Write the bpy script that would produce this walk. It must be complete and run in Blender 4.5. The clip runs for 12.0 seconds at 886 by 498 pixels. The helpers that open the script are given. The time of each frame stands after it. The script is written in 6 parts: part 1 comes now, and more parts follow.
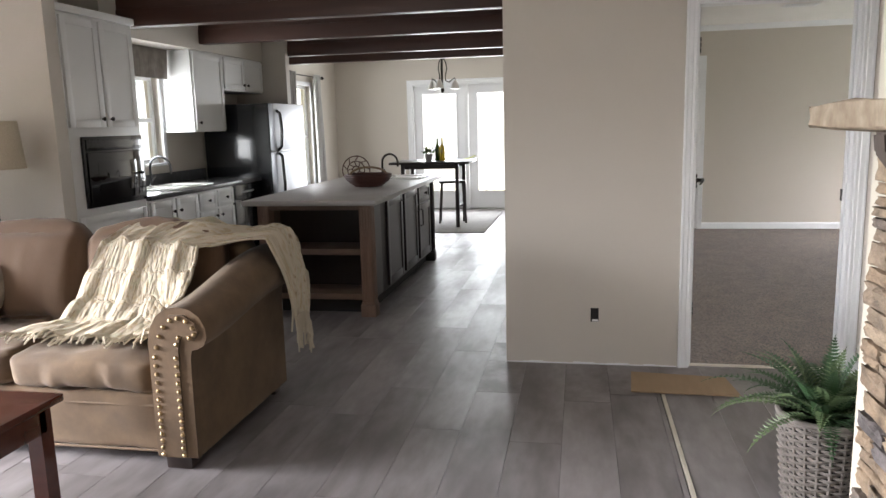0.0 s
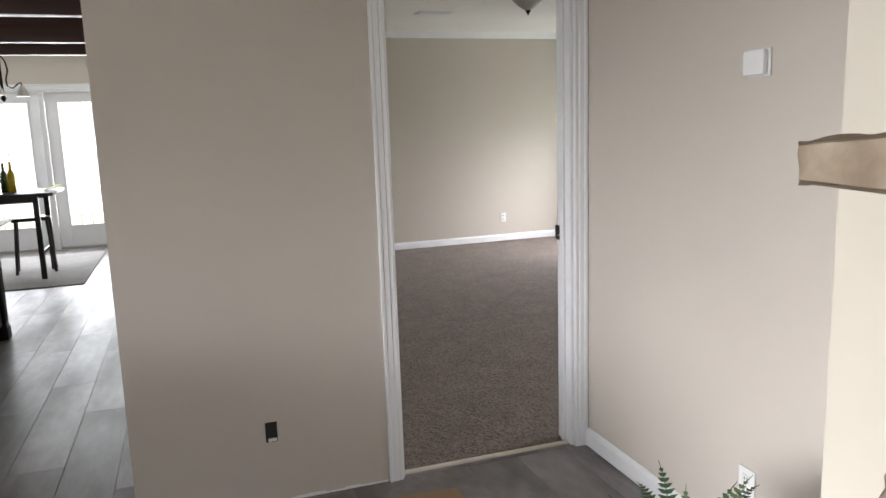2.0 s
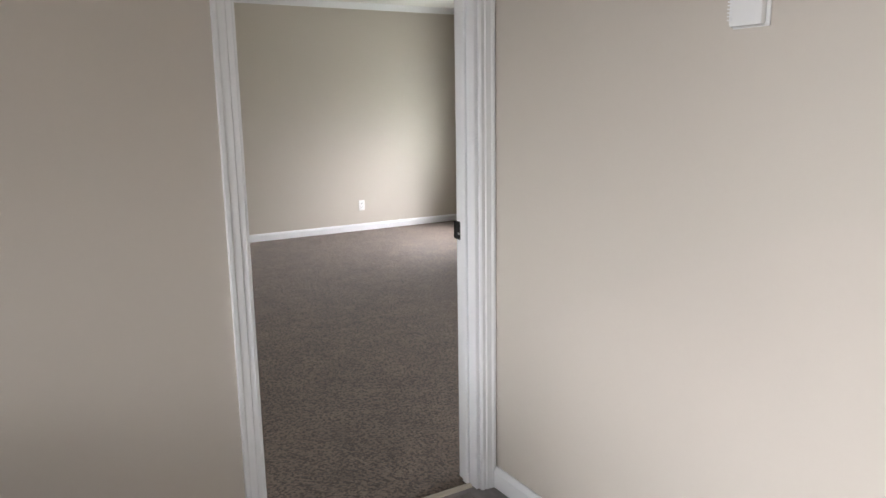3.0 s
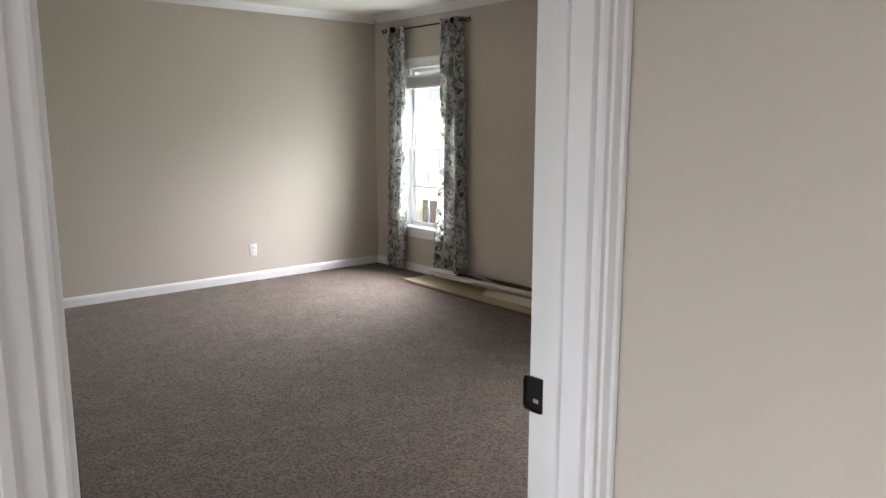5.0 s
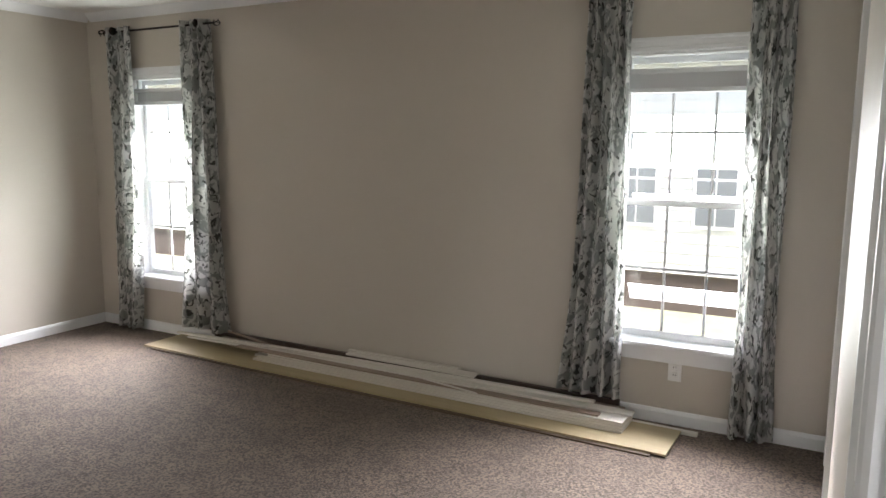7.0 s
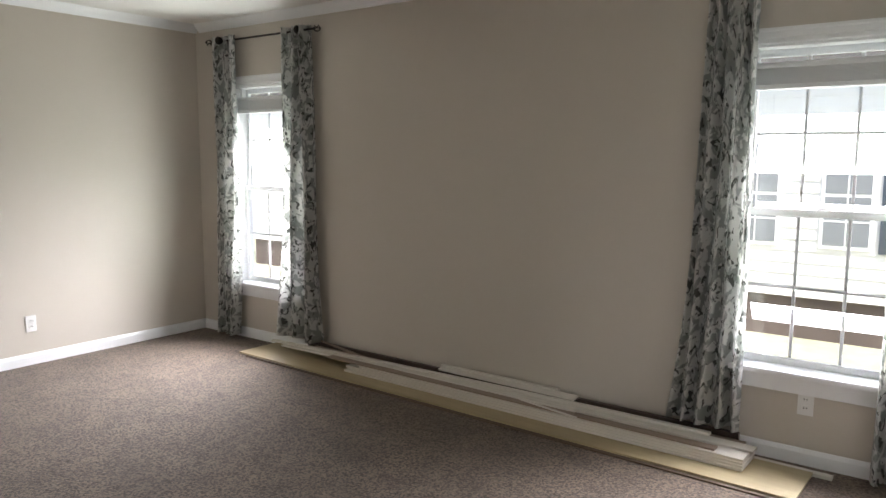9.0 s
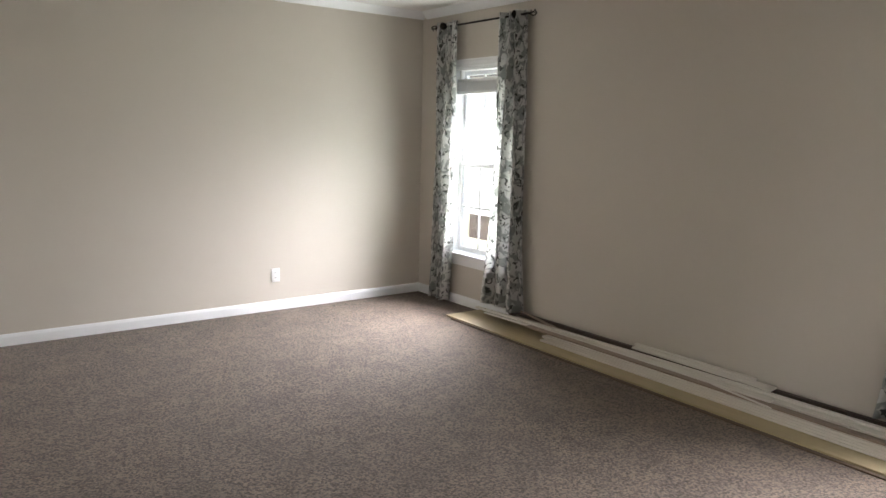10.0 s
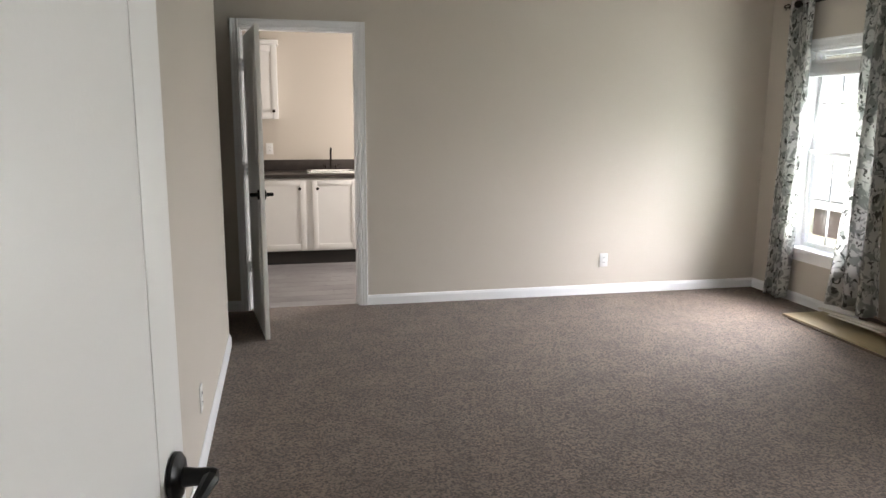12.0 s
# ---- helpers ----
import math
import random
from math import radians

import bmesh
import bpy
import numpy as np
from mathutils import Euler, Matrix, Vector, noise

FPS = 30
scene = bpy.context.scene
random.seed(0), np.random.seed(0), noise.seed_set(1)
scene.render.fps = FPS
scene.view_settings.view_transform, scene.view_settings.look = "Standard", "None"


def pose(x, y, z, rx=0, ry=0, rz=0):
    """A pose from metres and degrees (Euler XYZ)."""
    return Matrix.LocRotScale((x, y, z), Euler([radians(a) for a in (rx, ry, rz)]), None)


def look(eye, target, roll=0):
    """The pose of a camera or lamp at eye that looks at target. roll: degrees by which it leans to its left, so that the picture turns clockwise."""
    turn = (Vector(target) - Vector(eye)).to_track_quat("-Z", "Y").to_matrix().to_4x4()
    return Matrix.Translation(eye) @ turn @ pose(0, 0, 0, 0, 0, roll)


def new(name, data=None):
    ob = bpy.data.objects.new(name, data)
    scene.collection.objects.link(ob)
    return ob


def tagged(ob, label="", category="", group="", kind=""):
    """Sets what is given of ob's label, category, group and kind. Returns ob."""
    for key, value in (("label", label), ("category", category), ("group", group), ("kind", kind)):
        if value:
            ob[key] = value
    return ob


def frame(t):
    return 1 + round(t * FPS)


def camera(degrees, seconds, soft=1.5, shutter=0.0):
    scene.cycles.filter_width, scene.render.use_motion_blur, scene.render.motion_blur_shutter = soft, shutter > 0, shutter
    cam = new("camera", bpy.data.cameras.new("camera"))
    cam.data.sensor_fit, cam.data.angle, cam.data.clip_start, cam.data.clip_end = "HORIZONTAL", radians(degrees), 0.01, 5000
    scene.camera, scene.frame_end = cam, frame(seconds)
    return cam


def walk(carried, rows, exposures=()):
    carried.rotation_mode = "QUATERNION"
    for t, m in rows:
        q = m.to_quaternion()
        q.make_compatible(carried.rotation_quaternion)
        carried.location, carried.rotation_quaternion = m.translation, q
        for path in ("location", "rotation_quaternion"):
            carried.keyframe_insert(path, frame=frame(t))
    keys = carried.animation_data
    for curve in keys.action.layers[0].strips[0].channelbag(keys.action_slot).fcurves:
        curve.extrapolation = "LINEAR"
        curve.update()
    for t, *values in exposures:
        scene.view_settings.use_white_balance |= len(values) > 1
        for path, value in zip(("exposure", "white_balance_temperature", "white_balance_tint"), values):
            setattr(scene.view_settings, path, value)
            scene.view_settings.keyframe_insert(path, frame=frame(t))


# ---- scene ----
cam = camera(62.0, 12.0)
PATH = [
    (0, (-1.509, -4.292, 1.429), (-1.873, -2.354, 1.095), -1.5),
    (0.5, (-1.626, -3.941, 1.442), (-1.694, -1.973, 1.092), -2.2),
    (1, (-1.716, -3.586, 1.468), (-1.372, -1.65, 1.102), -2.1),
    (1.5, (-1.69, -3.247, 1.458), (-1.105, -1.368, 1.1), -2.4),
    (2, (-1.643, -2.855, 1.488), (-1.009, -0.988, 1.153), -1.9),
    (2.5, (-1.581, -2.492, 1.459), (-0.759, -0.703, 1.108), -1.1),
    (3, (-1.49, -2.147, 1.439), (-0.486, -0.461, 1.053), -0.9),
    (5, (-1.051, -0.768, 1.477), (0.23, 0.731, 1.142), 0.0),
    (5.5, (-0.934, -0.478, 1.493), (0.437, 0.941, 1.164), -0.5),
    (6, (-0.784, -0.179, 1.562), (0.746, 1.061, 1.216), 0.1),
    (6.5, (-0.658, 0.021, 1.581), (1.025, 1.046, 1.239), 0.6),
    (8.5, (-0.336, 0.318, 1.518), (1.443, 1.194, 1.254), -0.1),
    (9, (-0.32, 0.26, 1.495), (1.276, 1.439, 1.243), 0.3),
    (9.5, (-0.35, 0.149, 1.477), (0.983, 1.615, 1.202), 1.2),
    (10, (-0.441, 0.039, 1.495), (0.748, 1.616, 1.182), 1.3),
    (10.5, (-0.568, -0.126, 1.465), (0.534, 1.506, 1.115), 1.8),
    (11, (-0.653, -0.2, 1.484), (0.196, 1.568, 1.095), 1.7),
    (11.5, (-0.647, -0.171, 1.479), (-0.093, 1.714, 1.106), 0.9),
    (12, (-0.593, -0.104, 1.496), (-0.175, 1.819, 1.142), 0.3),
]
walk(cam, [(t, look(eye, target, roll)) for t, eye, target, roll in PATH], [(0, 1.70), (1.0, 1.62), (1.5, 1.55), (2.0, 1.45), (2.5, 1.45), (3.2, 1.45), (4.9, 1.40), (5.5, 1.55), (6.0, 1.65), (8.5, 1.52), (9.0, 1.55), (9.5, 1.65), (10, 1.75), (12, 1.72)])

# ---- light ----
world = bpy.data.worlds.new("world")
scene.world = world
world.use_nodes = True
_wn = world.node_tree.nodes
_sky = _wn.new("ShaderNodeTexSky")
_sky.sky_type, _sky.sun_disc = "NISHITA", False
_sky.sun_elevation, _sky.sun_rotation = radians(62), radians(219)
_sky.air_density, _sky.dust_density = 1.0, 3.0
world.node_tree.links.new(_sky.outputs[0], _wn["Background"].inputs[0])
_wn["Background"].inputs[1].default_value = 0.15
_sun = new("sun", bpy.data.lights.new("sun", "SUN"))
_sun.data.energy, _sun.data.angle, _sun.data.color = 3.4, radians(14), (1.0, 0.96, 0.90)
_sun.matrix_world = look((-4, -5, 12), (0, 0, 0))


def window_light(name, place, toward, tilt, wide, high, watts, color=(0.95, 0.972, 1.0), spread=150):
    """Skylight that comes in through one opening: it enters going down by tilt degrees, toward a compass direction (x, y)."""
    ob = new(name, bpy.data.lights.new(name, "AREA"))
    ob.data.shape, ob.data.size, ob.data.size_y = "RECTANGLE", wide, high
    ob.data.energy, ob.data.color, ob.data.spread = watts, color, radians(spread)
    p = Vector(place)
    ob.matrix_world = look(p, p + Vector((toward[0], toward[1], -math.tan(radians(tilt)) * math.hypot(*toward))))
    return ob


BED_E, BED_N, BED_W, CEIL = 3.50, 5.635, -0.97, 2.545
NORTH, KIT_W = 7.95, -5.60
W_NORTH, W_SOUTH = 4.78, 0.885          # middles of the two bedroom windows
SILL, HEAD = 0.46, 2.026

for _y, _w in ((W_NORTH, 1.0), (W_SOUTH, 0.85)):
    # sky between the neighbour's roof and the eave, fanned over three directions
    for _side, _wide, _watts, _tilt, _cone in ((0.6, 0.44, 0.9, 34, 64), (0.0, 0.62, 4.9, 31, 92), (-0.6, 0.44, 2.0, 31, 70)):
        for _z in (0.86, 1.42):
            window_light("daylight_bedroom", (BED_E + 0.03, _y, _z), (-1, _side), _tilt, _wide, 0.46, _watts * _w, (0.94, 0.928, 1.0), _cone)
    window_light("ground_light_bedroom", (BED_E + 0.045, _y, 1.12), (-1, 0), -14, 0.66, 1.2, 9.5 * _w, (0.955, 1.0, 0.955), 165)
window_light("daylight_french_doors", (-3.375, NORTH + 0.02, 1.13), (0, -1), 0, 1.7, 1.6, 25, spread=170)
window_light("daylight_dining", (KIT_W - 0.03, 6.3, 1.3), (1, 0), 0, 0.72, 1.4, 9, spread=170)
window_light("daylight_sink", (KIT_W - 0.03, 2.02, 1.55), (1, 0), 0, 0.85, 0.75, 7.5, spread=170)
# lamps added in assumed, unseen openings to light the living room
for _z in (1.05, 1.65):
    window_light("daylight_living_west", (-7.22, -2.8, _z), (1, -0.05), 34, 2.1, 0.62, 76, (0.955, 0.955, 1.0), 90)
window_light("daylight_living_south", (-3.6, -7.62, 1.35), (0.25, 1), 24, 1.9, 1.0, 8, (0.955, 0.95, 1.0), 100)
# added warm fill lamp that brightens the bathroom, no window known there
window_light("bathroom_fill", (1.70, 6.85, 1.6), (-1, 0), 12, 0.65, 0.75, 17, (1.0, 0.91, 0.85))


# ---- materials ----
def material(name, color, rough=0.6, metal=0.0, grain=0.0, grain_scale=40.0, blotch=0.0, blotch_scale=1.5, bump=0.0,
             bump_scale=200.0, stretch=(1, 1, 1), second=None, per_piece=0.0, coat=0.0, sheen=0.0, space="Object", gloss_var=0.0, hard=0.0):
    """A surface with grain, larger stains and fine relief in metres."""
    mat = bpy.data.materials.new(name)
    mat.use_nodes = True
    nt = mat.node_tree
    n, link = nt.nodes, nt.links.new
    b = n["Principled BSDF"]
    b.inputs["Roughness"].default_value, b.inputs["Metallic"].default_value = rough, metal
    b.inputs["Coat Weight"].default_value = coat
    b.inputs["Sheen Weight"].default_value = sheen
    co = n.new("ShaderNodeTexCoord")
    mp = n.new("ShaderNodeMapping")
    mp.inputs["Scale"].default_value = stretch
    link(co.outputs[space], mp.inputs[0])
    src = mp.outputs[0]
    if per_piece:
        info = n.new("ShaderNodeObjectInfo")
        off = n.new("ShaderNodeVectorMath")
        off.operation = "MULTIPLY_ADD"
        off.inputs[1].default_value = (37.0, 17.0, 29.0)
        link(info.outputs["Random"], off.inputs[0])
        link(src, off.inputs[2])
        src = off.outputs[0]
    col = n.new("ShaderNodeRGB")
    col.outputs[0].default_value = (*color, 1)
    out = col.outputs[0]

    def mixed(a, other, factor, kind="MIX"):
        mx = n.new("ShaderNodeMix")
        mx.data_type, mx.blend_type = "RGBA", kind
        link(a, mx.inputs[6])
        if hasattr(other, "links"):
            link(other, mx.inputs[7])
        else:
            mx.inputs[7].default_value = (*other, 1)
        link(factor, mx.inputs[0])
        return mx.outputs[2]

    def noise_at(scale, detail, low, high, amount):
        t = n.new("ShaderNodeTexNoise")
        t.inputs["Scale"].default_value, t.inputs["Detail"].default_value = scale, detail
        link(src, t.inputs["Vector"])
        r = n.new("ShaderNodeMapRange")
        r.inputs[1].default_value, r.inputs[2].default_value = low, high
        r.inputs[3].default_value, r.inputs[4].default_value = 0.0, amount
        link(t.outputs["Fac"], r.inputs[0])
        return r.outputs[0], t.outputs["Fac"]

    dark = second or tuple(c * 0.45 for c in color)
    if blotch:
        f, _ = noise_at(blotch_scale, 4, 0.38, 0.68, blotch)
        out = mixed(out, dark, f)
        if gloss_var:
            gr = n.new("ShaderNodeMapRange")
            gr.inputs[3].default_value, gr.inputs[4].default_value = rough, min(1, rough + gloss_var)
            link(f, gr.inputs[0])
            link(gr.outputs[0], b.inputs["Roughness"])
    if grain:
        f, _ = noise_at(grain_scale, 6 - 4 * hard, 0.35 + 0.08 * hard, 0.7 - 0.12 * hard, grain)
        out = mixed(out, dark, f)
    if per_piece:
        hs = n.new("ShaderNodeHueSaturation")
        r = n.new("ShaderNodeMapRange")
        r.inputs[3].default_value, r.inputs[4].default_value = 1 - per_piece, 1 + per_piece
        link(info.outputs["Random"], r.inputs[0])
        link(r.outputs[0], hs.inputs["Value"])
        link(out, hs.inputs["Color"])
        out = hs.outputs[0]
    link(out, b.inputs["Base Color"])
    if bump:
        t = n.new("ShaderNodeTexNoise")
        t.inputs["Scale"].default_value, t.inputs["Detail"].default_value = bump_scale, 5
        link(src, t.inputs["Vector"])
        bp = n.new("ShaderNodeBump")
        bp.inputs["Strength"].default_value, bp.inputs["Distance"].default_value = bump, 0.004
        link(t.outputs["Fac"], bp.inputs["Height"])
        link(bp.outputs[0], b.inputs["Normal"])
    return mat


def glass_material(name, tint=(1, 1, 1), rough=0.0):
    mat = bpy.data.materials.new(name)
    mat.use_nodes = True
    b = mat.node_tree.nodes["Principled BSDF"]
    b.inputs["Base Color"].default_value = (*tint, 1)
    b.inputs["Roughness"].default_value, b.inputs["Transmission Weight"].default_value, b.inputs["IOR"].default_value = rough, 1.0, 1.45
    return mat


M_WALL = material("wall_paint", (0.550, 0.504, 0.444), 0.55, blotch=0.10, blotch_scale=0.9, grain=0.05, grain_scale=60, bump=0.10, bump_scale=260, second=(0.46, 0.42, 0.36))
M_CEIL = material("ceiling_texture", (0.80, 0.79, 0.76), 0.8, blotch=0.08, bump=0.5, bump_scale=120)
M_TRIM = material("white_trim_paint", (0.80, 0.81, 0.82), 0.32, blotch=0.05, blotch_scale=3, bump=0.04, bump_scale=90)
M_DOOR = material("door_paint", (0.78, 0.78, 0.76), 0.38, blotch=0.06, blotch_scale=2, bump=0.08, bump_scale=160)
M_CAB = material("cabinet_white", (0.80, 0.80, 0.79), 0.35, blotch=0.05, blotch_scale=3, bump=0.05, bump_scale=80)
M_PLANK = material("grey_laminate", (0.248, 0.227, 0.230), 0.36, grain=0.42, grain_scale=20, blotch=0.7, blotch_scale=4.0, bump=0.12, bump_scale=60,
                   stretch=(1, 0.30, 1), second=(0.086, 0.074, 0.073), per_piece=0.09, gloss_var=0.15)
# near-black for open joints, toe kicks and the shade painted in small holes
M_GAP = material("joint_recess_dark", (0.018, 0.016, 0.015), 0.8, blotch=0.2)
M_TILE = material("bath_floor", (0.27, 0.26, 0.27), 0.35, grain=0.3, grain_scale=18, blotch=0.5, blotch_scale=2.5, second=(0.12, 0.11, 0.11), per_piece=0.12)
M_BLACK = material("black_metal", (0.012, 0.012, 0.012), 0.35, 0.6, blotch=0.2)
M_GLASS = glass_material("window_glass")
M_CARPET = material("brown_carpet", (0.178, 0.128, 0.095), 0.95, hard=0.75, grain=0.95, grain_scale=92, blotch=0.35, blotch_scale=5.0, bump=1.0, bump_scale=95,
                    second=(0.038, 0.027, 0.020), sheen=0.1)


# ---- builders ----
def bm_box(bm, x0, x1, y0, y1, z0, z1, bevel=0.0, m=None):
    """One box, its edges rounded by bevel, added to bm."""
    made = bmesh.ops.create_cube(bm, size=1.0)["verts"]
    bmesh.ops.scale(bm, vec=(x1 - x0, y1 - y0, z1 - z0), verts=made)
    bmesh.ops.translate(bm, vec=((x0 + x1) / 2, (y0 + y1) / 2, (z0 + z1) / 2), verts=made)
    if bevel:
        edges = list({e for v in made for e in v.link_edges})
        out = bmesh.ops.bevel(bm, geom=edges, offset=bevel, segments=2, affect="EDGES", profile=0.6)
        made = list({v for f in out["faces"] for v in f.verts})
        made = list({v for s in made for e in s.link_edges for v in e.verts} | set(made))
    if m is not None:
        bmesh.ops.transform(bm, matrix=m, verts=made)
    return made


def bm_tube(bm, points, radius, sides=10, taper=None):
    """A round bar along points; taper gives the radius at each point."""
    pts = [Vector(p) for p in points]
    rings = []
    side = None
    for i, p in enumerate(pts):
        d = (pts[min(i + 1, len(pts) - 1)] - pts[max(i - 1, 0)]).normalized()
        if side is None or abs(side.dot(d)) > 0.95:
            side = d.orthogonal().normalized()
        side = (side - d * side.dot(d)).normalized()
        up = d.cross(side)
        r = taper[i] if taper else radius
        rings.append([bm.verts.new(p + (side * math.cos(a) + up * math.sin(a)) * r) for a in [2 * math.pi * k / sides for k in range(sides)]])
    for a, b in zip(rings, rings[1:]):
        for k in range(sides):
            bm.faces.new((a[k], a[(k + 1) % sides], b[(k + 1) % sides], b[k]))
    bm.faces.new(rings[0][::-1])
    bm.faces.new(rings[-1])


def bm_lathe(bm, profile, center=(0, 0, 0), sides=24, m=None):
    """A turned body from (radius, height) rows."""
    c = Vector(center)
    rings = [[bm.verts.new(c + Vector((r * math.cos(a), r * math.sin(a), z))) for a in [2 * math.pi * k / sides for k in range(sides)]] for r, z in profile]
    for a, b in zip(rings, rings[1:]):
        for k in range(sides):
            bm.faces.new((a[k], a[(k + 1) % sides], b[(k + 1) % sides], b[k]))
    bm.faces.new(rings[0][::-1])
    bm.faces.new(rings[-1])
    if m is not None:
        bmesh.ops.transform(bm, matrix=m, verts=[v for r in rings for v in r])


def bm_prism(bm, outline, a, b, axis="y"):
    """A straight moulding: the outline (u, v) drawn along an axis from a to b. Axis y: u is x; axis x: u is y; axis z: v is y."""
    def at(u, v, s):
        return {"y": (u, s, v), "x": (s, u, v), "z": (u, v, s)}[axis]
    p = [bm.verts.new(at(u, v, a)) for u, v in outline]
    q = [bm.verts.new(at(u, v, b)) for u, v in outline]
    k = len(outline)
    for i in range(k):
        bm.faces.new((p[i], p[(i + 1) % k], q[(i + 1) % k], q[i]))
    bm.faces.new(p[::-1])
    bm.faces.new(q)


def mesh_from(name, bm, mat, smooth=False):
    bmesh.ops.recalc_face_normals(bm, faces=bm.faces)
    me = bpy.data.meshes.new(name)
    bm.to_mesh(me)
    bm.free()
    me.materials.append(mat)
    if smooth:
        me.polygons.foreach_set("use_smooth", [True] * len(me.polygons))
        me.set_sharp_from_angle(angle=radians(38))
    return me


def part(name, bm, mat, parent=None, label="", smooth=False):
    ob = new(name, mesh_from(name, bm, mat, smooth))
    if parent is not None:
        ob.parent = parent
    return tagged(ob, label)


def structure(name, bm, mat, label, category, smooth=False):
    return tagged(part(name, bm, mat, smooth=smooth), label, category, kind="structure")


def thing(name, m, label, category, group=""):
    ob = new(name)
    ob.empty_display_size = 0.1
    ob.matrix_world = m
    return tagged(ob, label, category, group)


def box_part(name, parent, mat, x0, x1, y0, y1, z0, z1, bevel=0.003, label="", m=None):
    bm = bmesh.new()
    bm_box(bm, x0, x1, y0, y1, z0, z1, bevel, m)
    return part(name, bm, mat, parent, label, smooth=True)


def wall_boxes(bm, axis, at0, at1, lo, hi, openings, top=CEIL):
    """A wall between at0 and at1 across its axis, from lo to hi along it, with openings (from, to, sill, head)."""
    def add(a, b, z0, z1):
        if b - a > 1e-4 and z1 - z0 > 1e-4:
            bm_box(bm, *((at0, at1, a, b) if axis == "y" else (a, b, at0, at1)), z0, z1)
    pos = lo
    for a, b, s, h in sorted(openings):
        add(pos, a, 0, top)
        add(a, b, 0, s)
        add(a, b, h, top)
        pos = b
    add(pos, hi, 0, top)


# ---- walls ----
DOOR_L, DOOR_R, DOOR_H = -0.893, -0.066, 2.04
BD_L, BD_R, BD_H = -0.878, -0.018, 2.128       # bathroom door opening
WIN_HALF = 0.385

bm = bmesh.new()
wall_boxes(bm, "x", 0.0, 0.12, -1.94, BED_E, [(DOOR_L, DOOR_R, 0, DOOR_H), (2.46, 3.27, 0, DOOR_H)])
structure("wall_south_bedroom", bm, M_WALL, "beige painted wall with a white-cased doorway", "wall")
bm = bmesh.new()
wall_boxes(bm, "y", 0.0, 0.12, -7.6, 0.0, [])
structure("wall_east_living", bm, M_WALL, "beige painted wall beside the bedroom doorway", "wall")
bm = bmesh.new()
wall_boxes(bm, "y", BED_E, BED_E + 0.15, -1.4, NORTH, [(W_SOUTH - WIN_HALF, W_SOUTH + WIN_HALF, SILL, HEAD), (W_NORTH - WIN_HALF, W_NORTH + WIN_HALF, SILL, HEAD)])
structure("wall_east", bm, M_WALL, "beige painted bedroom wall with two windows", "wall")
bm = bmesh.new()
wall_boxes(bm, "x", BED_N, BED_N + 0.11, -1.94, BED_E, [(BD_L, BD_R, 0, BD_H)])
structure("wall_north_bedroom", bm, M_WALL, "beige painted bedroom wall with a doorway to the bathroom", "wall")
bm = bmesh.new()
wall_boxes(bm, "y", BED_W - 0.11, BED_W, 0.12, 4.74, [])
structure("wall_west_bedroom", bm, M_WALL, "beige painted bedroom side wall", "wall")
bm = bmesh.new()
wall_boxes(bm, "y", -1.94, -1.82, 0.12, NORTH, [])
structure("wall_east_kitchen", bm, M_WALL, "beige painted wall along the kitchen", "wall")
bm = bmesh.new()
wall_boxes(bm, "y", KIT_W - 0.15, KIT_W, 0.12, NORTH, [(1.55, 2.50, 1.12, 1.96), (5.90, 6.72, 0.55, 2.05)])
structure("wall_west_kitchen", bm, M_WALL, "beige painted kitchen wall with a sink window and a tall window", "wall")
bm = bmesh.new()
wall_boxes(bm, "x", 0.0, 0.12, -7.35, -4.84, [])
structure("wall_partition_kitchen", bm, M_WALL, "cream painted partition between living room and kitchen", "wall")
bm = bmesh.new()
wall_boxes(bm, "x", 4.22, 4.33, KIT_W, -4.95, [])
structure("wall_stub_fridge", bm, M_WALL, "short beige wall beside the refrigerator", "wall")
bm = bmesh.new()
wall_boxes(bm, "x", NORTH, NORTH + 0.15, KIT_W - 0.15, BED_E + 0.15, [(-4.275, -2.475, 0.0, 2.08)])
structure("wall_north", bm, M_WALL, "cream outer wall with glazed double doors", "wall")
# openings in these two unseen living-room walls are assumed, to let light in
bm = bmesh.new()
wall_boxes(bm, "y", -7.35, -7.2, -7.75, 0.0, [(-3.9, -1.7, 0.7, 2.1)])
structure("wall_west_living", bm, M_WALL, "plain beige wall closing the living room", "wall")
bm = bmesh.new()
wall_boxes(bm, "x", -7.75, -7.6, -7.2, 0.12, [(-4.6, -2.6, 0.7, 2.1)])
structure("wall_south_living", bm, M_WALL, "plain beige wall closing the living room", "wall")
# unseen side wall, its opening added beside the bathroom fill lamp
bm = bmesh.new()
wall_boxes(bm, "y", 1.75, 1.86, 5.74, NORTH, [(6.5, 7.2, 1.2, 2.0)])
structure("wall_bathroom", bm, M_WALL, "plain bathroom side wall", "wall")
bm = bmesh.new()
wall_boxes(bm, "y", 3.30, 3.42, -1.4, 0.0, [])
wall_boxes(bm, "y", 2.2, 2.31, -1.4, 0.0, [])
wall_boxes(bm, "x", -1.5, -1.4, 2.2, BED_E + 0.15, [])
structure("wall_closet", bm, M_WALL, "plain beige closet walls", "wall")
bm = bmesh.new()
bm_box(bm, -7.35, BED_E + 0.15, -7.75, NORTH + 0.15, CEIL, CEIL + 0.12)
structure("ceiling", bm, M_CEIL, "white textured ceiling", "ceiling")

